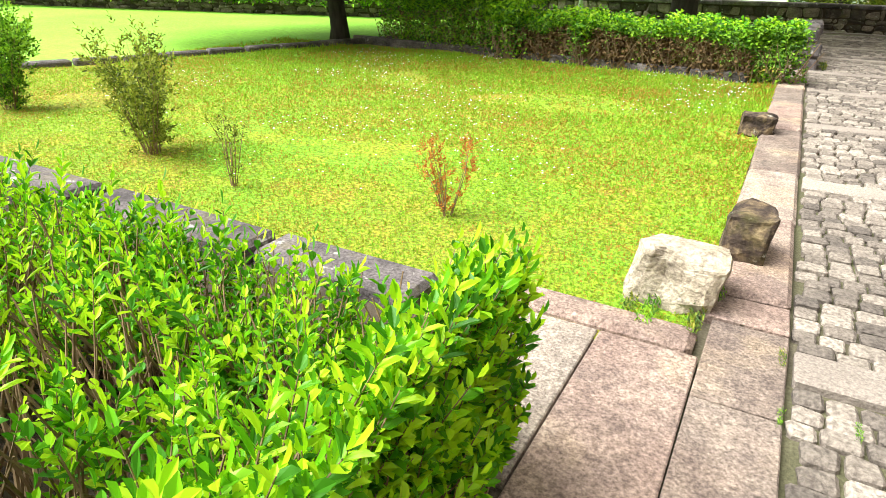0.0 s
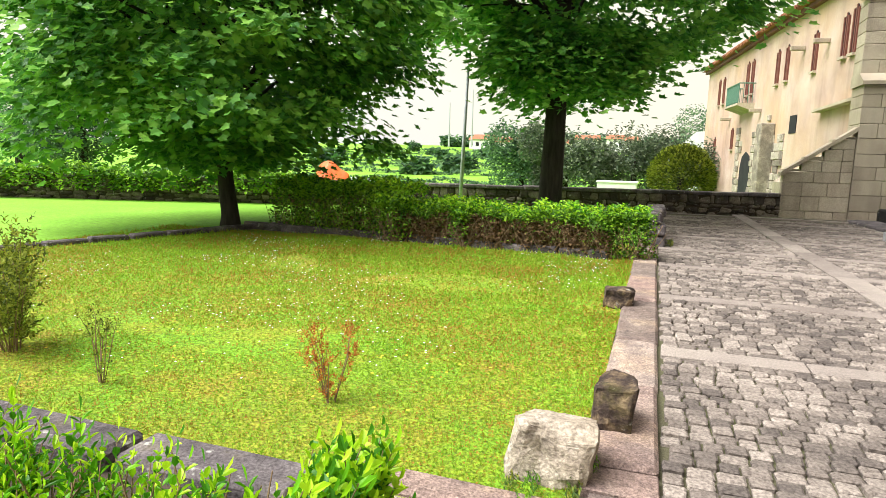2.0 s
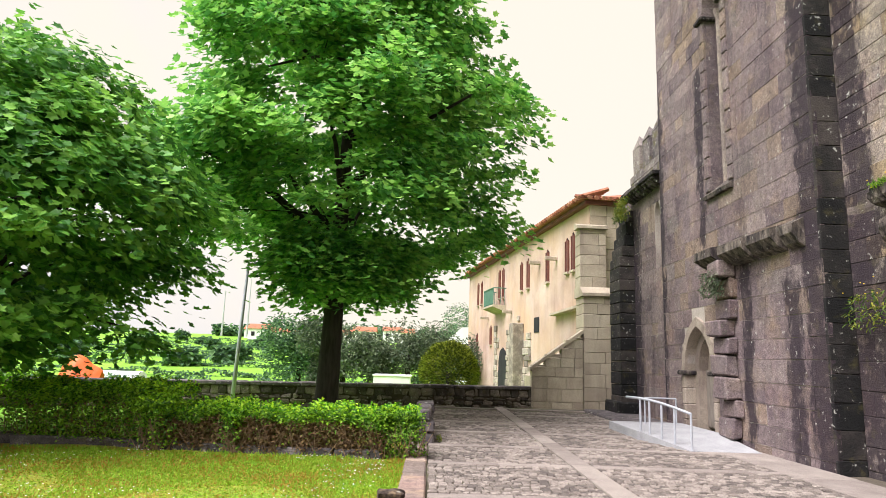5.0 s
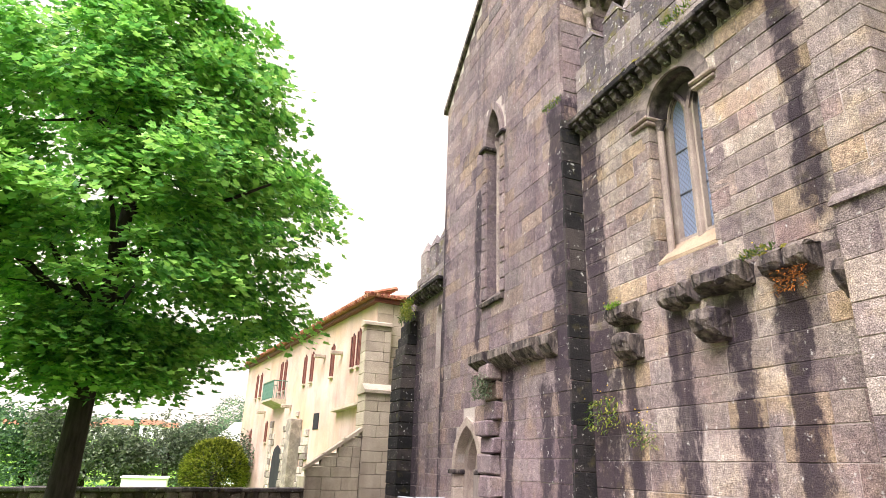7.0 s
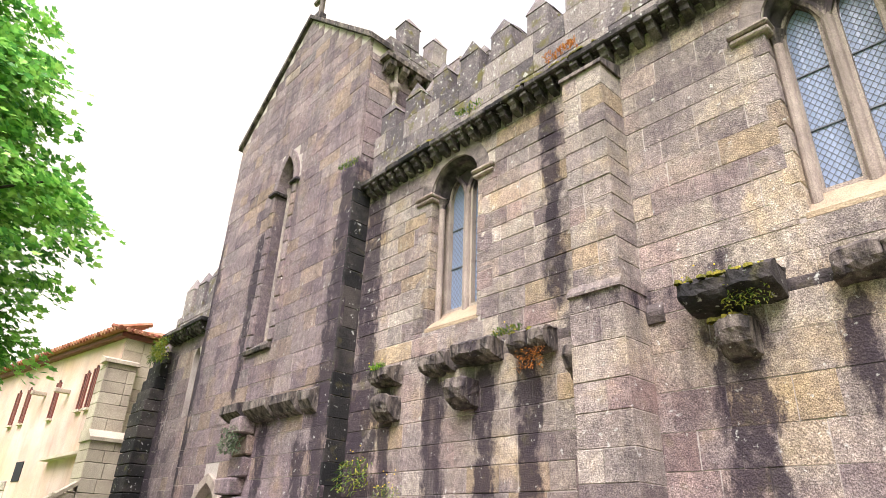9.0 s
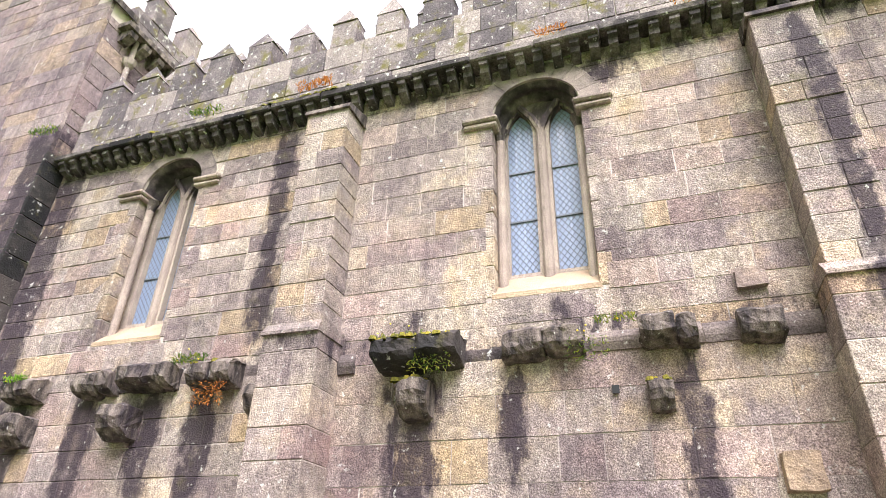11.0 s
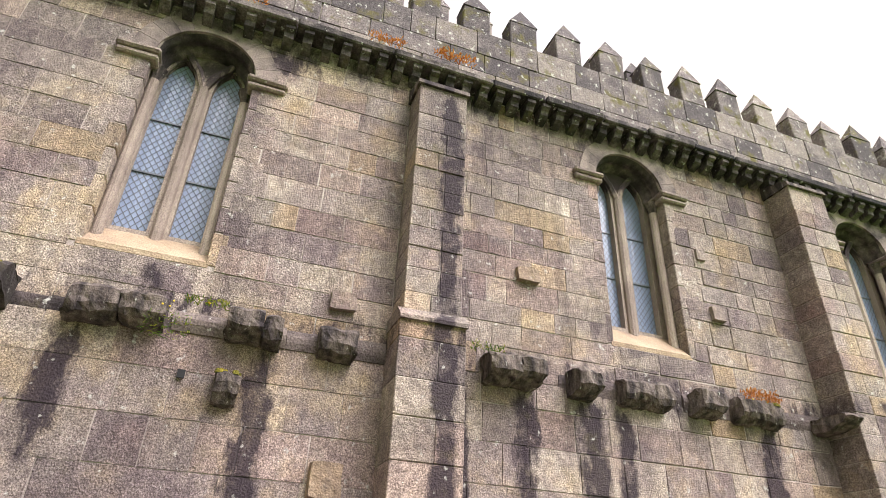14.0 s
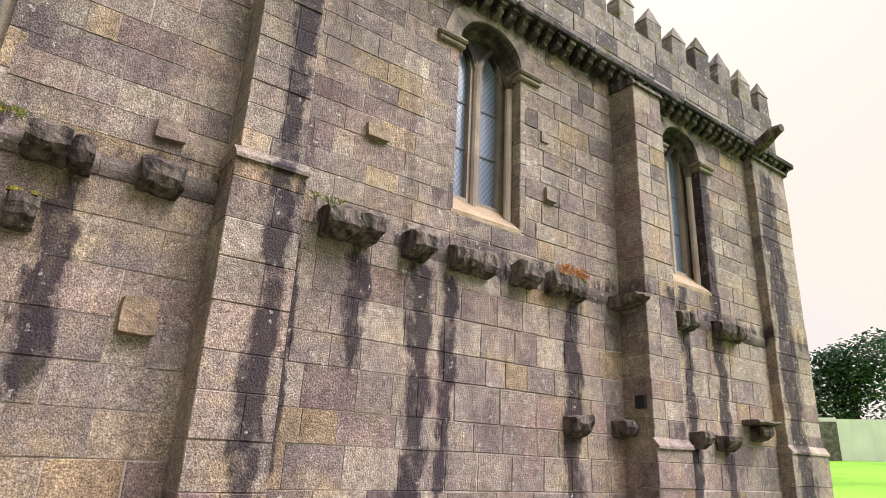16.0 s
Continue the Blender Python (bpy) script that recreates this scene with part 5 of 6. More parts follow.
def shell(name, boxes, n, leaf, material, label, seed, at, twigs=300, category="hedge", bright=True, brown=0.0):
    """A clipped hedge: leaves over and inside a row of rounded boxes (x, y, z0, z1, half x, half y), with bare twigs below."""
    r = random.Random(seed)
    h = thing(name, at, label, category)
    g, tw, hi_, lo_ = Geo(), Geo(), Geo(), Geo()
    for _ in range(n):
        x, y, z0, z1, hx, hy = boxes[r.randrange(len(boxes))]
        a, b_ = r.uniform(-1, 1), r.uniform(-1, 1)
        k = r.random()
        if k < 0.45:
            p = Vector((x + a * hx, y + b_ * hy, z1 + 0.1 * noise.noise(Vector((x + a, y + b_, 0)) * 2) + r.uniform(-0.12, 0.08)))
        elif k < 0.85:
            zz = z0 + (z1 - z0) * (1 - r.random() ** (2.0 if brown == 0 else 1.1) * 0.95)
            p = Vector((x + a * hx, y - hy + r.uniform(-0.08, 0.15), zz))
        else:
            p = Vector((x + hx * (1 if r.random() < 0.5 else -1) + r.uniform(-0.1, 0.1), y + b_ * hy, r.uniform(z0 + (0.25 if brown else 0.0), z1)))
        d = Vector((r.uniform(-1, 1), r.uniform(-1.2, 0.8), r.uniform(-0.6, 0.9)))
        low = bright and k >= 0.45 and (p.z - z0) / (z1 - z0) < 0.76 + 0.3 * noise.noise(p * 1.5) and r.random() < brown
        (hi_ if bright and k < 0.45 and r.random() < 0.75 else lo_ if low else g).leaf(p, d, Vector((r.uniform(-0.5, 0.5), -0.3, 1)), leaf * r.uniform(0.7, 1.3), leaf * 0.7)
    for _ in range(twigs):
        x, y, z0, z1, hx, hy = boxes[r.randrange(len(boxes))]
        p = Vector((x + r.uniform(-hx, hx), y + r.uniform(-hy * 1.12, hy * 0.1), z0))
        tw.tube([p, p + Vector((r.uniform(-0.3, 0.3), r.uniform(-0.15, 0.1), (z1 - z0) * r.uniform(0.4, 0.85)))], [0.008, 0.003], 4)
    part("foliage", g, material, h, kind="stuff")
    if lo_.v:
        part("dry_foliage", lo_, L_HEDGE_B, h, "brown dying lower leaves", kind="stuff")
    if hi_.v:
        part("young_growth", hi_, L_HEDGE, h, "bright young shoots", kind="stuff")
    part("twig_mass", tw, M_TWIG, h, kind="stuff")
    return h


row = [(-0.9 - i * 0.55, 10.15 + i * 0.045, 0.05, 0.62 + 0.05 * math.sin(i * 2.1), 0.33, 0.5) for i in range(6)]
tall = [(-4.2 - i * 0.5, 10.5 + i * 0.06, 0.02, 0.86 + 0.06 * math.sin(i * 1.7), 0.36, 0.55) for i in range(5)]
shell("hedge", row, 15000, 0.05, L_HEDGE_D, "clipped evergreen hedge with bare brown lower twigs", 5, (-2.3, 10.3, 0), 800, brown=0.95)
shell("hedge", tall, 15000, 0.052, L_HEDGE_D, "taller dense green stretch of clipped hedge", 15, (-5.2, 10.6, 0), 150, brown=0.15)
shell("shrub", [(-0.38, 9.95, 0.02, 0.66, 0.3, 0.28)], 3000, 0.05, L_HEDGE_D, "small round shrub at the end of the hedge", 6, (-0.35, 10.1, 0), 40, "shrub")
shell("shrub", [(-4.0, 9.95, 0.02, 0.7, 0.25, 0.25)], 1200, 0.055, L_HEDGE_D, "dark shrub in front of the clipped hedge", 7, (-4.0, 9.95, 0), 40, "shrub")
shell("shrub", [(-2.85, 9.8, 0.02, 0.55, 0.13, 0.15)], 500, 0.05, L_HEDGE_D, "slender shrub in front of the clipped hedge", 8, (-2.85, 9.8, 0), 20, "shrub")
kb = thing("lawn_edging", (-2.5, 9.75, 0), "dark granite edging with pale lichen in front of the hedge", "edging", kind="structure")
at = -0.6
while at > -6.4:
    e = at - rnd.uniform(0.7, 1.2)
    dy = (-at - 0.6) * 0.09
    part("edging_stone", Geo().cbox(e + 0.01, at - 0.01, 9.6 + dy, 9.76 + dy, -0.1, 0.14, 0.02, 0.012, rnd), M_KERB, kb)
    at = e
eg = thing("field_edging", (-8, 9.5, 0), "thin mossy stone edging between lawn and field", "edging", kind="structure")
for i in range(12):
    a = Vector((-8.4, 4.4, 0)).lerp(Vector((-6.6, 11.4, 0)), i / 12)
    part("edging_stone", Geo().cbox(-0.08, 0.08, 0.01, 0.57, -0.1, 0.1, 0.02, 0.01, rnd).moved(Matrix.Translation(a) @ Matrix.Rotation(-0.252, 4, "Z")), M_KERB, eg)
sw = thing("stacked_stones", (0.05, 12.7, 0), "stacked dark stones ending the hedge bed", "stone stack")
for i in range(4):
    for j in range(3):
        part("stone", Geo().cbox(-0.15 + rnd.uniform(-0.05, 0.05), 0.14 + rnd.uniform(-0.05, 0.05), 11.4 + i * 0.62, 11.98 + i * 0.62, j * 0.2, j * 0.2 + 0.19, 0.03, 0.02, rnd), M_KERB, sw)


def bush(name, at, h, w, n, leaf, material, label, seed, stems=16, lean=0.0):
    """An open bush of rising stems with leafy sprigs."""
    r = random.Random(seed)
    b = thing(name, at, label, "bush")
    g, tw = Geo(), Geo()
    at = Vector(at)
    for _ in range(stems):
        a = r.uniform(0, 6.28)
        k = r.uniform(0.2, 1)
        top = at + Vector((math.cos(a) * w * k + lean * h, math.sin(a) * w * k, h * r.uniform(0.6, 1.0) * (1.1 - 0.35 * k)))
        base = at + Vector((math.cos(a) * w * 0.12, math.sin(a) * w * 0.12, 0))
        mid = base.lerp(top, 0.5) + Vector((r.uniform(-0.05, 0.05), r.uniform(-0.05, 0.05), 0.05))
        tw.tube([base, mid, top], [0.0035, 0.0025, 0.001], 4)
        for _ in range(max(1, n // stems)):
            t = r.random() ** 0.7
            p = (base.lerp(mid, t * 2) if t < 0.5 else mid.lerp(top, t * 2 - 1)) + Vector((r.uniform(-1, 1), r.uniform(-1, 1), r.uniform(-0.6, 1))) * (w * 0.2)
            d = Vector((r.uniform(-0.7, 0.7), r.uniform(-0.7, 0.7), r.uniform(0.2, 1)))
            sprig(g, p, d, leaf * 2, 3, leaf, leaf * 0.4, r)
    part("foliage", g, material, b, kind="stuff")
    part("twig_mass", tw, M_TWIG, b, kind="stuff")
    return b


bush("bush", (-3.94, 3.5, 0.02), 0.9, 0.4, 620, 0.036, L_BUSH, "open bush with yellow-green leaves on the lawn", 31, 26)
bush("bush", (-6.15, 3.75, 0.02), 0.95, 0.4, 800, 0.042, L_HEDGE_D, "dark green bush at the lawn edge", 32, 20)
bush("dead_shrub", (-1.62, 3.55, 0.02), 0.5, 0.17, 110, 0.024, L_DRY, "dry rust-brown dead seedling on the lawn", 33, 9)
bush("dead_shrub", (-2.95, 3.3, 0.02), 0.5, 0.13, 55, 0.024, L_BUSH, "half-dead thin seedling on the lawn", 34, 7)

# ---- boundary wall ----
BW = [(3.45, 21.2), (-5.15, 18.5), (-14.2, 14.6), (-41, 4.4)]
bwall = thing("boundary_wall", (-4, 18, 0), "low dark rubble boundary wall with flat coping", "garden wall", kind="structure")
for (xa, ya), (xb, yb) in zip(BW, BW[1:]):
    L = math.hypot(xb - xa, yb - ya)
    m = Matrix.Translation((xa, ya, 0)) @ Matrix.Rotation(math.atan2(yb - ya, xb - xa), 4, "Z")
    part("wall_core", Geo().box(0, L, -0.2, 0.2, -0.4, 0.58).moved(m), M_SOIL, bwall)
    g = Geo()
    for a, b_, lo, hi in courses(0, L, -0.05, 0.57, 0.115, 0.12, 0.42, rnd=rnd):
        g.cbox(a + 0.008, b_ - 0.008, 0.1, 0.24 + rnd.uniform(-0.03, 0.02), lo + 0.004, hi - 0.004, 0.03, 0.03, rnd)
    part("rubble", g.moved(m), M_WALL_D, bwall, kind="stuff")
    g, u = Geo(), 0
    while u < L:
        e = min(L, u + rnd.uniform(0.7, 1.3))
        g.cbox(u + 0.006, e - 0.006, -0.28, 0.28, 0.58, 0.68 + rnd.uniform(-0.01, 0.01), 0.02, 0.006, rnd)
        u = e
    part("coping", g.moved(m), M_KERB, bwall, kind="stuff")
ivy = [(-10.4 - i * 0.9, 16.1 - i * 0.385, 0.25, 0.8 + 0.12 * math.sin(i * 1.3), 0.55, 0.5) for i in range(22)]
shell("ivy", ivy, 15000, 0.11, L_HEDGE_D, "dense green ivy covering the boundary wall", 12, (-14, 14, 0.3), 0, "ivy", False)


# ---- trees ----
def tree(at, trunk_r, trunk_h, centre, radii, clumps, per, leaf, material, label, seed, droop=0.3, limbs=13, low=-0.8, skirt=0.95):
    """A tapered trunk with limbs that end in clumps of lobed leaves; the crown is an uneven egg with gaps."""
    r = random.Random(seed)
    t = thing("tree", at, label, "tree")
    at, c = Vector(at), Vector(centre)
    w = Geo()
    top = Vector((c.x, c.y, c.z + radii[2] * 0.75))
    fork = Vector((at.x + (c.x - at.x) * 0.3, at.y, trunk_h))
    flare = [at + Vector((0, 0, -0.1)), at + Vector((0, 0, 0.25)), at.lerp(fork, 0.5), fork, fork.lerp(top, 0.5), top]
    w.tube(flare, [trunk_r * 1.45, trunk_r * 1.05, trunk_r * 0.92, trunk_r * 0.8, trunk_r * 0.45, 0.03], 12)
    spots = []
    while len(spots) < clumps:
        d = Vector((r.gauss(0, 1), r.gauss(0, 1), r.gauss(0, 1))).normalized()
        if d.z < low or noise.noise(d * 3.1 + Vector((0, seed, 5))) < -0.3:
            continue
        k = (0.58 + 0.42 * r.random() ** 0.5) * (0.97 + 0.4 * noise.noise(d * 3.0 + Vector((seed, 0, 0))))
        narrow = 1.0 - 0.28 * max(0.0, d.z) ** 2
        if d.z < 0:
            narrow = (1 / max(0.35, math.sqrt(1 - d.z * d.z))) ** 0.6
        spots.append((c + Vector((d.x * radii[0] * narrow, d.y * radii[1] * narrow, d.z * radii[2])) * k, d, k))
    for _ in range(int(clumps * 0.2)):
        a, q = r.uniform(0, 6.283), r.uniform(0.25, skirt)
        d = Vector((math.cos(a) * q, math.sin(a) * q, -r.uniform(0.55, 0.95))).normalized()
        spots.append((c + Vector((math.cos(a) * q * radii[0] * 0.85, math.sin(a) * q * radii[1] * 0.85, -radii[2] * (0.95 - 0.5 * q * q) * r.uniform(0.75, 1.0))), d, 1.0))
    for i in range(limbs):
        s = spots[i * len(spots) // limbs][0]
        z = min(max(trunk_h * 0.8, s.z - radii[0] * r.uniform(0.3, 0.8)), top.z - 1)
        q = fork.lerp(top, max(0.0, (z - fork.z) / (top.z - fork.z)))
        m = q.lerp(s, 0.5) + Vector((0, 0, 0.35))
        w.tube([q, m, s], [trunk_r * 0.34, trunk_r * 0.2, 0.02], 6)
        for j in range(2):
            e = spots[(i * 7 + j * 31) % len(spots)][0]
            if (e - m).length < radii[0] * 0.9:
                w.tube([m, m.lerp(e, 0.5) + Vector((0, 0, 0.1)), e], [trunk_r * 0.16, trunk_r * 0.09, 0.012], 5)
    g = Geo()
    for s, d, k in spots:
        size = r.uniform(0.5, 0.95)
        side = Vector((d.x, d.y, 0.0)) * 0.35
        for _ in range(per):
            o = Vector([max(-1.1, min(1.1, v)) for v in (r.gauss(0, 0.45), r.gauss(0, 0.45), r.gauss(0, 0.2))])
            p = s + o * size + Vector((0, 0, -0.42 * (o.x * o.x + o.y * o.y) * size))
            q = Vector((o.x * 1.3 + side.x + r.uniform(-0.6, 0.6), o.y * 1.3 + side.y + r.uniform(-0.6, 0.6), r.uniform(-0.45, 0.25) - droop * 0.5))
            g.broad(p, q, Vector((r.uniform(-0.7, 0.7) + d.x * 0.8, r.uniform(-0.7, 0.7) + d.y * 0.8, 0.85)), leaf * r.uniform(0.7, 1.25))
    part("trunk", w, M_BARK, t, "dark bark trunk with rising limbs", smooth=True)
    part("crown", g, material, t, kind="stuff")
    return t


tree((-2.42, 15.5, 0), 0.275, 3.4, (-2.25, 15.5, 7.9), (4.15, 4.1, 5.4), 430, 135, 0.165, L_TREE, "tall broadleaf tree with dense bright green crown", 3, 0.25, low=-0.72, skirt=0.5)
tree((-7.35, 10.05, 0), 0.15, 1.7, (-7.9, 10.4, 4.0), (3.6, 3.2, 2.9), 330, 115, 0.145, L_TREE_D, "spreading broadleaf tree with dark hanging foliage", 8, 0.55, low=-0.8, skirt=0.5)


def far_tree(at, h, w, n, material, label, seed, leaf=0.5):
    r = random.Random(seed)
    t = thing("tree", at, label, "tree", "distant trees")
    at = Vector(at)
    part("trunk", Geo().tube([at + Vector((0, 0, -0.3)), at + Vector((0, 0, h * 0.6))], [w * 0.07, w * 0.03], 6), M_BARK, t)
    g = Geo()
    lumps = [(Vector((r.uniform(-0.6, 0.6) * w, r.uniform(-0.5, 0.5) * w, h * r.uniform(0.3, 0.85))), w * r.uniform(0.25, 0.45)) for _ in range(11)]
    for _ in range(n):
        c, k = lumps[r.randrange(len(lumps))]
        d = Vector((r.gauss(0, 1), r.gauss(0, 1), r.gauss(0, 1))).normalized()
        g.leaf(at + c + d * k * r.uniform(0.6, 1.1), Vector((r.uniform(-1, 1), r.uniform(-1, 1), r.uniform(-0.8, 0.6))), Vector((0, 0, 1)), leaf * r.uniform(0.6, 1.3), leaf * 0.6)
    part("crown", g, material, t, kind="stuff")


rf_ = random.Random(77)
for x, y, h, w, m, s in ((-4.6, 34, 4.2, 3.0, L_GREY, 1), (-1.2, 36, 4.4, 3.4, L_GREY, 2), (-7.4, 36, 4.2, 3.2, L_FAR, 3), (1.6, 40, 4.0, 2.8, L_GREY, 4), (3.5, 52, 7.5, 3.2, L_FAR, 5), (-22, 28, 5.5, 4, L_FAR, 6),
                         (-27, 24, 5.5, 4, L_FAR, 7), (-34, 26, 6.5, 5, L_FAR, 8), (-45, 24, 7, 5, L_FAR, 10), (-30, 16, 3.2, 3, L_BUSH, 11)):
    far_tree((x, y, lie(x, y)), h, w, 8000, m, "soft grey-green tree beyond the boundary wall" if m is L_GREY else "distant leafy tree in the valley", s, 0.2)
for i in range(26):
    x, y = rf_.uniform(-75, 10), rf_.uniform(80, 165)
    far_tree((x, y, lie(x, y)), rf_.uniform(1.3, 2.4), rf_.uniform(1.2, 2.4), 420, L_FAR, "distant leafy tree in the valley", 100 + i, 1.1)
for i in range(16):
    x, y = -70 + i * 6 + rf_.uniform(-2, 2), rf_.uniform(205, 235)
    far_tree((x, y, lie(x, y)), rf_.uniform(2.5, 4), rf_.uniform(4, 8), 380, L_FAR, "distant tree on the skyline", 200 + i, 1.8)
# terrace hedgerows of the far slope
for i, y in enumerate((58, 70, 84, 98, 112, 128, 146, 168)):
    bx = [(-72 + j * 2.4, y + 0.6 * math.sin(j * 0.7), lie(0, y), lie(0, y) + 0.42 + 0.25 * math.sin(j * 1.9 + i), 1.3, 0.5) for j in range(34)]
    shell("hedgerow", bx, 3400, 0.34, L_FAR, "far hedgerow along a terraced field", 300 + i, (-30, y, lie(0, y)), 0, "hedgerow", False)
for i in range(9):
    x, y = -58 + i * 6.3 + rf_.uniform(-2, 2), rf_.uniform(178, 205)
    z, w, h = lie(x, y), rf_.uniform(4, 7), rf_.uniform(2.6, 4)
    ho = thing("house", (x, y, z), "far white village house with red tiled roof", "house", "village houses")
    part("wall_body", Geo().box(x - w / 2, x + w / 2, y, y + 5, z - 1, z + h), M_WHITEWALL, ho)
    part("roof", Geo().prism([(y - 0.4, z + h), (y + 5.4, z + h), (y + 2.5, z + h + 1.5)], "x", x - w / 2 - 0.3, x + w / 2 + 0.3), M_TILE, ho)
    for q in (-0.25, 0.25):
        part("window", Geo().box(x + q * w - 0.5, x + q * w + 0.5, y - 0.04, y, z + h * 0.4, z + h * 0.75), M_DARK, ho)
for x, hh in ((-33.5, 13), (-29.5, 17)):
    part("mast", Geo().tube([(x * 1.9, 190, 6.2), (x * 1.9, 190, 7 + hh)], [0.35, 0.12], 6), M_STEEL, thing("radio_mast", (x * 1.9, 190, 6.4), "thin grey mast on the far skyline", "mast"))
gh = thing("polytunnel", (-32, 62, lie(0, 62)), "long white plastic growing tunnel in the valley", "greenhouse")
part("cover", Geo().prism([(61 + 1.1 * math.cos(math.pi * i / 8), lie(0, 62) + 0.2 + 0.75 * math.sin(math.pi * i / 8)) for i in range(9)], "x", -34, -27.5), M_WHITEWALL, gh)
sh = thing("white_shed", (-1.7, 30, lie(0, 30)), "low white flat-roofed shed beyond the wall", "shed")
part("wall_body", Geo().box(-2.6, -0.85, 30, 31.5, lie(0, 30) - 0.4, 0.6), M_WHITEWALL, sh)
part("roof", Geo().box(-2.65, -0.8, 29.95, 31.55, 0.604, 0.66), M_WHITEWALL, sh)
wg = thing("white_gable", (1.8, 50, -1.5), "plain white gable end beyond the wall", "building")
part("wall_body", Geo().prism([(-0.6, -2), (6, -2), (6, 4.2), (2.5, 4.0), (-0.6, 1.2)], "y", 49, 54), M_WHITEWALL, wg)
tp = thing("orange_sheet", (-10.5, 19, 0.2), "crumpled bright orange plastic sheet behind the wall", "tarpaulin")
g = Geo()
for j in range(9):
    for i in range(13):
        x, y = -11.0 + i * 0.1, 18.9 + j * 0.1
        g.v.append((x, y, max(0.1, 1.3 - abs(i - 4.5) * 0.07 - abs(j - 4) * 0.14 + 0.14 * noise.noise(Vector((x * 3, y * 3, 1))))))
g.f = [(j * 13 + i, j * 13 + i + 1, (j + 1) * 13 + i + 1, (j + 1) * 13 + i) for j in range(8) for i in range(12)]
part("sheet", g, M_ORANGE, tp)
r0 = random.Random(5)
bb = thing("round_bush", (0.8, 25, 0), "big round yellow-green bush behind the wall", "bush")
g = Geo()
for _ in range(7000):
    d = Vector((r0.gauss(0, 1), r0.gauss(0, 1), r0.gauss(0, 1))).normalized()
    k = r0.uniform(0.85, 1.02) * (1 + 0.08 * noise.noise(d * 3))
    p = Vector((0.82 + d.x * 1.12 * k, 25 + d.y * 1.1 * k, 1.0 + d.z * 1.12 * k))
    g.leaf(p, d + Vector((r0.uniform(-0.6, 0.6), r0.uniform(-0.6, 0.6), r0.uniform(-0.3, 0.7))), Vector((0, 0, 1)), 0.13, 0.07)
part("foliage", g, L_BUSH, bb, kind="stuff")
part("stem", Geo().tube([(0.82, 25, -0.4), (0.82, 25, 1)], 0.12, 6), M_BARK, bb)
lp = thing("street_lamp", (-5.3, 17.5, 0), "tall thin grey steel street lamp at the boundary wall", "street lamp")
part("pole", Geo().tube([(-5.3, 17.5, -0.1), (-5.24, 17.5, 2.0), (-5.18, 17.5, 3.96)], [0.06, 0.05, 0.035], 10), M_STEEL, lp, smooth=True)
part("arm", Geo().tube([(-5.18, 17.5, 3.94), (-4.96, 17.5, 3.98)], 0.024, 6), M_STEEL, lp)
part("lamp_head", Geo().cbox(-5.02, -4.7, 17.42, 17.58, 3.92, 4.01, 0.025), M_STEEL, lp)

# ---- far side, behind the nave's corner ----
farwall = thing("far_white_wall", (18, -41.7, 2.5), "long white boundary wall with a dark shutter beyond the field", "wall", kind="structure")
WM = Matrix.Translation((18, -41.7, 0)) @ Matrix.Rotation(math.atan2(-0.39, -0.92), 4, "Z")
part("wall_panel", Geo().box(0.4, 30, -0.1, 0.1, 1.8, 4.85).moved(WM), M_WHITEWALL, farwall)
part("shutter", Geo().box(-2.6, 0.4, -0.15, -0.05, 1.8, 4.7).moved(WM), M_KERB, farwall, "dark roller shutter")
part("shutter_slats", Geo().box(-2.6, 0.4, 0.0, 0.05, 4.71, 4.95).moved(WM), M_WHITEWALL, farwall)
for i in range(12):
    a = radians(-72 + i * 4.2)
    p = Vector((0.4 + math.cos(a) * 62, math.sin(a) * 66, 0))
    far_tree((p.x, p.y, lie(p.x, p.y)), rf_.uniform(8.5, 11.5), rf_.uniform(4.5, 6), 3600, L_EUCA, "tall dark eucalyptus beyond the white wall", 400 + i, 0.42)

# ---- lawn cover: blades, clover, daisies ----
r1 = random.Random(14)
g, gd, gy2 = Geo(), Geo(), Geo()
for i in range(140000):
    x = -0.28 - 8.0 * r1.random() ** 1.25
    y = 2.85 + 6.8 * r1.random() ** 1.5
    if noise.noise(Vector((x * 0.8, y * 0.8, 4))) < -0.32 and r1.random() < 0.7:
        continue
    z = 0.02 + 0.03 * noise.noise(Vector((x * 0.7, y * 0.7, 0)))
    s = 0.015 + 0.0042 * (y - 3)
    a = r1.uniform(0, 6.28)
    if i % 3:
        d = Vector((math.cos(a) * 0.8, math.sin(a) * 0.8, r1.uniform(0.2, 0.9)))
        g.leaf(Vector((x, y, z - 0.004)), d, Vector((0, 0, 1)), s * r1.uniform(0.6, 1.1), s * 0.72)
    else:
        d = Vector((math.cos(a) * 0.5, math.sin(a) * 0.5, 1))
        g.leaf(Vector((x, y, z - 0.004)), d, Vector((math.sin(a), math.cos(a), 0)), s * r1.uniform(1.0, 2.0), s * 0.22)
part("lawn_blades", g, L_GRASS, lawn, kind="stuff")
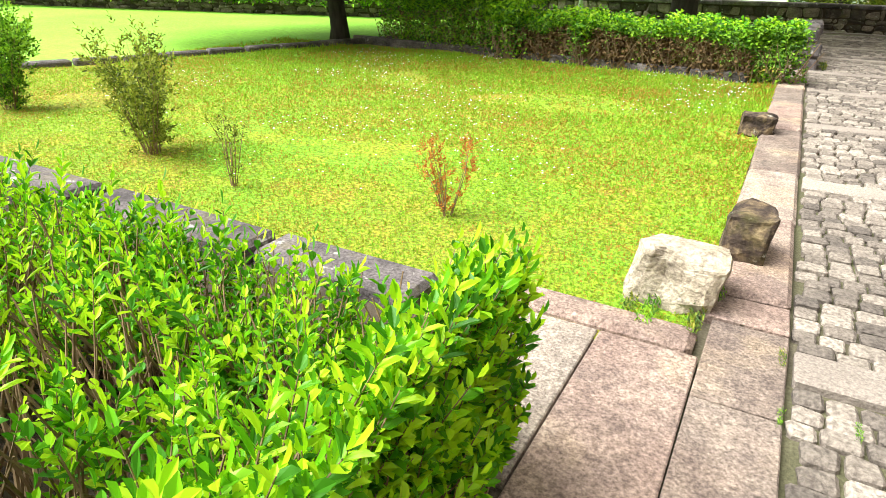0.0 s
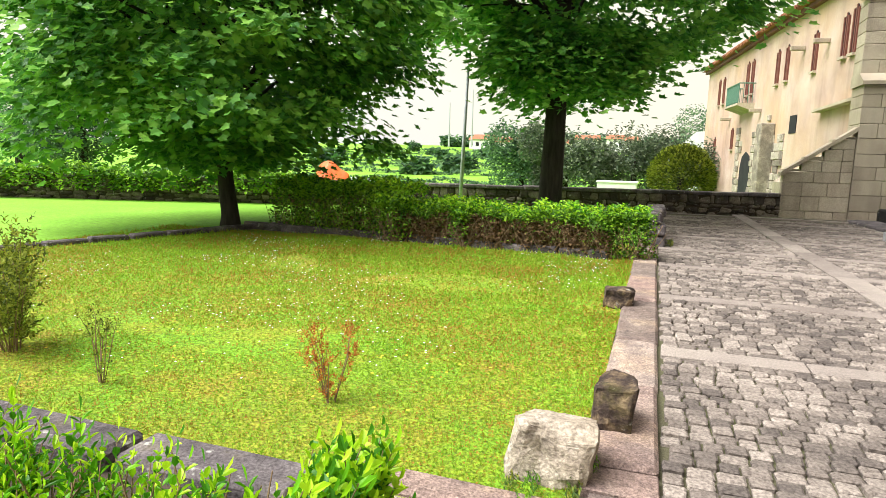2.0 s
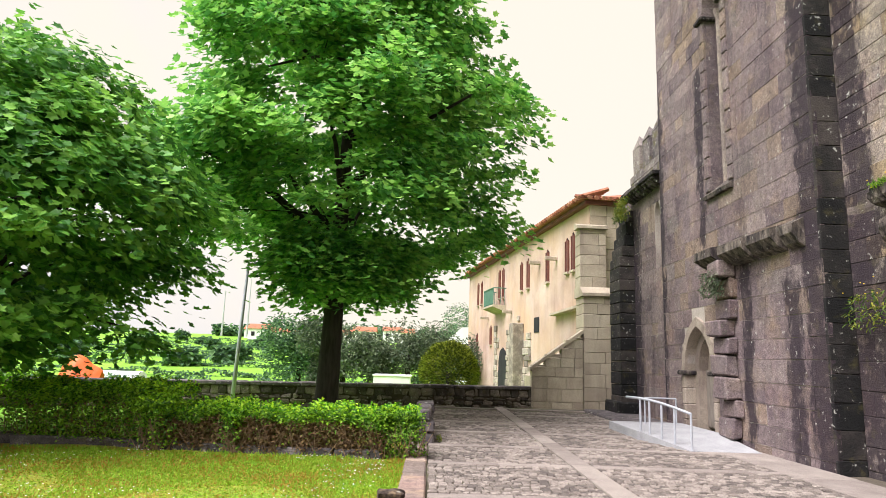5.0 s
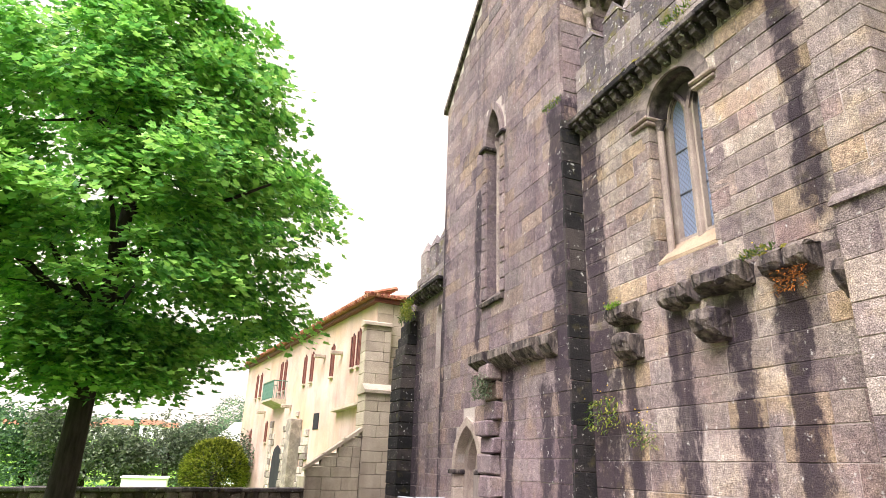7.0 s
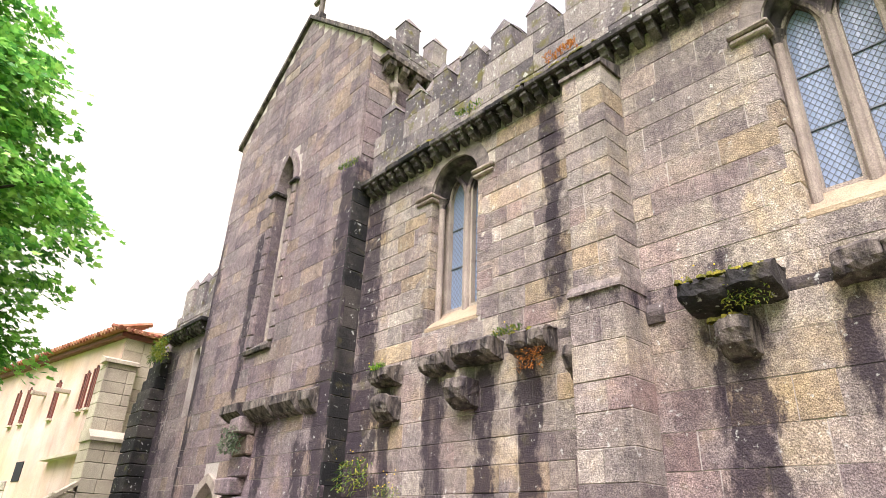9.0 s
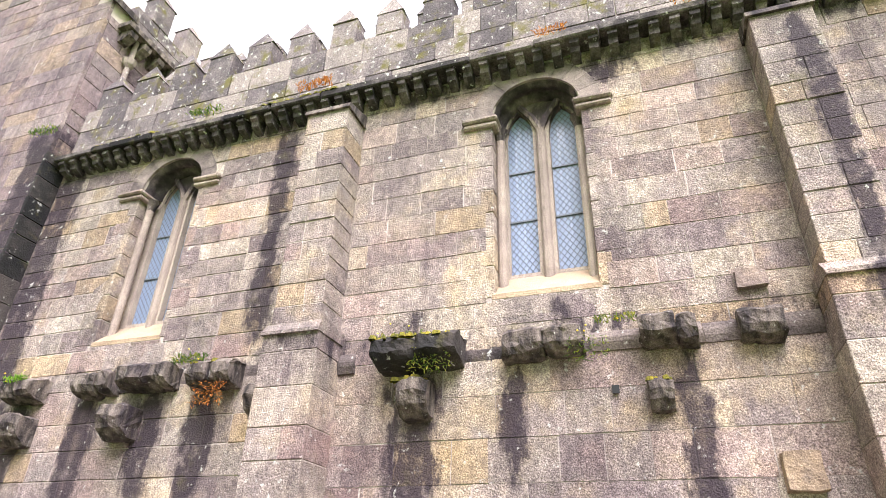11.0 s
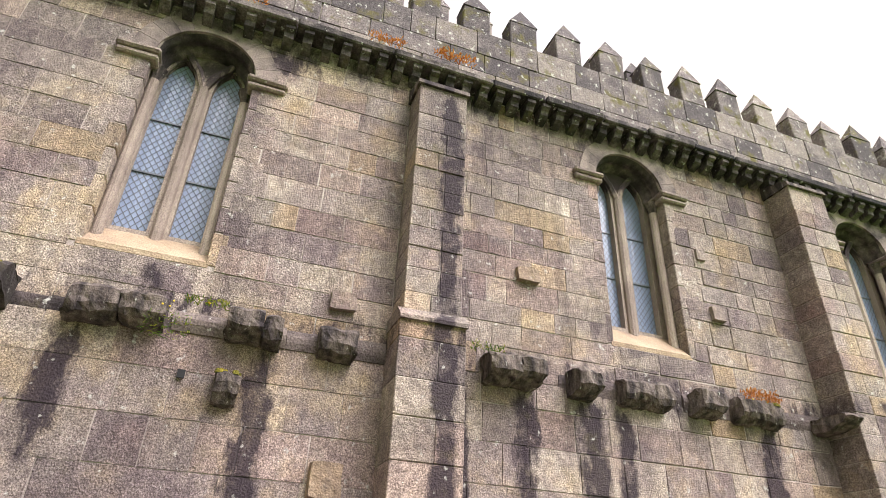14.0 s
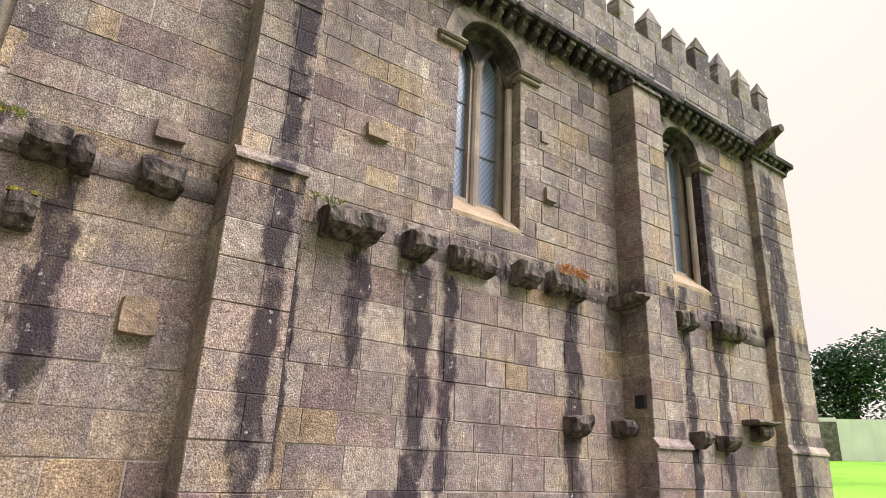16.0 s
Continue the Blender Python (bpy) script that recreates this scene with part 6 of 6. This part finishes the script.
for i in range(1500):
    x, y = -0.5 - 6 * r1.random(), 3.4 + 6.2 * r1.random()
    k = noise.noise(Vector((x * 0.55, y * 0.55, 9)))
    yellow = y < 4.4 and r1.random() < 0.6
    if k < 0.05 and not yellow:
        continue
    if yellow and i % 2:
        continue
    q, rr = (gy2, 0.010) if yellow else (gd, 0.007 + 0.0005 * (y - 3))
    z = 0.06 + 0.03 * noise.noise(Vector((x * 0.7, y * 0.7, 0)))
    q.add([(x, y, z + 0.004)] + [(x + rr * math.cos(j * 1.047), y + rr * math.sin(j * 1.047), z) for j in range(6)], [(0, j + 1, (j + 1) % 6 + 1) for j in range(6)])
part("daisies", gd, M_WHITE, lawn, kind="stuff")
part("yellow_flowers", gy2, M_YELLOW, lawn, kind="stuff")

# ---- weeds on walls and at kerbs ----
def weed(at, size, n, material, seed, flowers=0, down=False):
    r = random.Random(seed)
    w = thing("wall_weed", at, "small weed tuft growing from the stone joints", "weed", "wall weeds")
    g, f = Geo(), Geo()
    at = Vector(at)
    for _ in range(n * 2):
        d = Vector((r.uniform(-1, 0.2), r.uniform(-1, 1), r.uniform(-0.9, 0.4) if down else r.uniform(0.1, 1.1)))
        p = at + Vector((r.uniform(-0.4, 0.05), r.uniform(-1, 1), r.uniform(-1.2, 0.1) if down else r.uniform(-0.1, 0.3))) * size
        g.leaf(p, d, Vector((0, 0, 1)), size * r.uniform(0.12, 0.3), size * 0.06)
    part("foliage", g, material, w, kind="stuff")
    for _ in range(flowers):
        p = at + Vector((r.uniform(-0.6, -0.1), r.uniform(-1, 1), r.uniform(-0.2, 0.9))) * size
        f.cbox(p.x, p.x + 0.016, p.y, p.y + 0.02, p.z, p.z + 0.016, 0.005)
    if flowers:
        part("flower_head", f, M_YELLOW, w, kind="stuff")


for i, (x, y, z, s, n, m, fl, dn) in enumerate((
        (N - 0.15, 2.6, 4.1, 0.3, 50, L_WEED, 6, False), (N - 0.3, 2.15, 4.0, 0.24, 120, L_WEED, 5, True), (N - 0.2, 0.5, 3.95, 0.2, 70, L_WEED, 3, True), (N - 0.2, 0.2, 4.1, 0.2, 60, L_WEED, 2, False),
        (N - 0.25, -2.75, 4.12, 0.2, 50, L_WEED, 0, False), (N - 0.2, -6.6, 4.12, 0.28, 80, L_DRY, 2, False), (N - 0.3, 8.3, 4.05, 0.22, 90, L_HEDGE_D, 3, False), (N - 0.25, 5.4, 4.1, 0.24, 90, L_WEED, 3, False),
        (N - 0.25, 5.0, 3.8, 0.22, 80, L_DRY, 0, True), (N - 0.15, 8.9, 2.6, 0.4, 120, L_WEED, 6, True), (N - 0.12, 8.0, 2.2, 0.3, 80, L_WEED, 10, True), (N - 0.1, 2.3, 1.5, 0.35, 80, L_DRY, 3, True),
        (T - 0.25, 12.6, 3.4, 0.4, 260, L_GREY, 0, True), (T - 0.2, 12.5, 2.4, 0.2, 60, L_GREY, 0, True), (CX - 0.3, 18.6, 6.5, 0.5, 300, L_WEED, 0, True), (N - 0.3, -1.2, 8.3, 0.25, 60, L_DRY, 0, False),
        (N - 0.3, 0.6, 8.3, 0.22, 50, L_DRY, 0, False), (N - 0.3, -2.2, 8.35, 0.3, 70, L_DRY, 0, False), (N - 0.3, 6.2, 8.35, 0.3, 70, L_WEED, 0, False), (N - 0.3, 4.2, 8.35, 0.3, 60, L_DRY, 0, False), (T - 0.1, 9.6, 8.6, 0.3, 60, L_WEED, 0, False))):
    weed((x, y, z), s, n, m, 500 + i, fl, dn)
for i, (x, y, s) in enumerate(((-0.42, 3.02, 0.12), (-0.25, 3.05, 0.12), (-0.2, 3.35, 0.09), (0.04, 2.95, 0.05), (0.045, 2.6, 0.04), (-0.5, 3.1, 0.1), (0.25, 2.64, 0.04), (0.3, 11.8, 0.2))):
    weed((x, y, 0.03), s, 60, L_WEED if i % 2 else L_HEDGE_D, 560 + i)

def moss(y0, y1, x, z, deep, seed):
    """A low cushion of moss lying on a ledge block."""
    r = random.Random(seed)
    g = Geo()
    n = int((y1 - y0) / 0.035)
    for i in range(n * 5):
        y, d = r.uniform(y0, y1), r.uniform(0, deep)
        if noise.noise(Vector((y * 7, d * 5, seed))) < -0.08:
            continue
        s_ = r.uniform(0.016, 0.058)
        p = Vector((x + d, y, z))
        ring = [(p.x + s_ * math.cos(j * 1.257), p.y + s_ * math.sin(j * 1.257), p.z - 0.02) for j in range(5)]
        mid = [(p.x + s_ * 0.7 * math.cos(j * 1.257 + 0.3), p.y + s_ * 0.7 * math.sin(j * 1.257 + 0.3), p.z + s_ * 0.5) for j in range(5)]
        g.add(ring + mid + [(p.x, p.y, p.z + s_ * 0.75)], [(j, (j + 1) % 5, (j + 1) % 5 + 5, j + 5) for j in range(5)] + [(j + 5, (j + 1) % 5 + 5, 10) for j in range(5)])
    m = thing("moss_cushion", (x, (y0 + y1) / 2, z), "yellow-green moss cushion on the stone ledge", "moss", "moss cushions")
    part("moss_mat", g, M_MOSS, m, smooth=True, kind="stuff")


for i, (a, b_, x, z, dp) in enumerate(((1.86, 2.82, N - 0.44, 4.1, 0.34), (2.25, 2.6, N - 0.28, 3.67, 0.2), (-0.02, -0.25, N - 0.18, 3.5, 0.12), (5.0, 5.4, N - 0.3, 4.09, 0.2), (6.0, 6.4, N - 0.3, 4.09, 0.2),
                                      (-2.9, -3.3, N - 0.25, 4.1, 0.15), (3.6, 5.2, N - 0.3, 8.27, 0.15), (7.2, 8.6, N - 0.3, 8.27, 0.15), (-6.3, -6.9, N - 0.22, 4.1, 0.12))):
    moss(min(a, b_), max(a, b_), x, z, dp, 700 + i)

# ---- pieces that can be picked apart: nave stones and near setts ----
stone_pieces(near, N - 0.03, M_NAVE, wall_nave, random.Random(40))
stone_pieces(tb[:300], T - 0.01, M_TRANS, wall_transept, random.Random(42))
if tb[300:]:
    part("stone_courses", stones(tb[300:], "-x", T - 0.01, rnd=rnd), M_TRANS_J, wall_transept, kind="stuff")
stone_pieces(cb, CX, M_TRANS, wall_chapel, random.Random(43))
stone_pieces(pb, N - 0.075, M_PARAPET, parapet, random.Random(44), 0.3)
rq = random.Random(41)
kinds = [Geo().cbox(-0.5, 0.5, -0.5, 0.5, 0, 1, 0.1, 0.035, rq).mesh("sett", M_SETT) for _ in range(6)]
for a, b_, c, d in near_setts:
    ob = new("sett", kinds[rq.randrange(6)])
    ob.location = ((a + b_) / 2, (c + d) / 2, -0.05)
    ob.scale = (b_ - a - 0.012, d - c - 0.012, 0.076 + rq.uniform(-0.008, 0.008))
    ob.parent = path
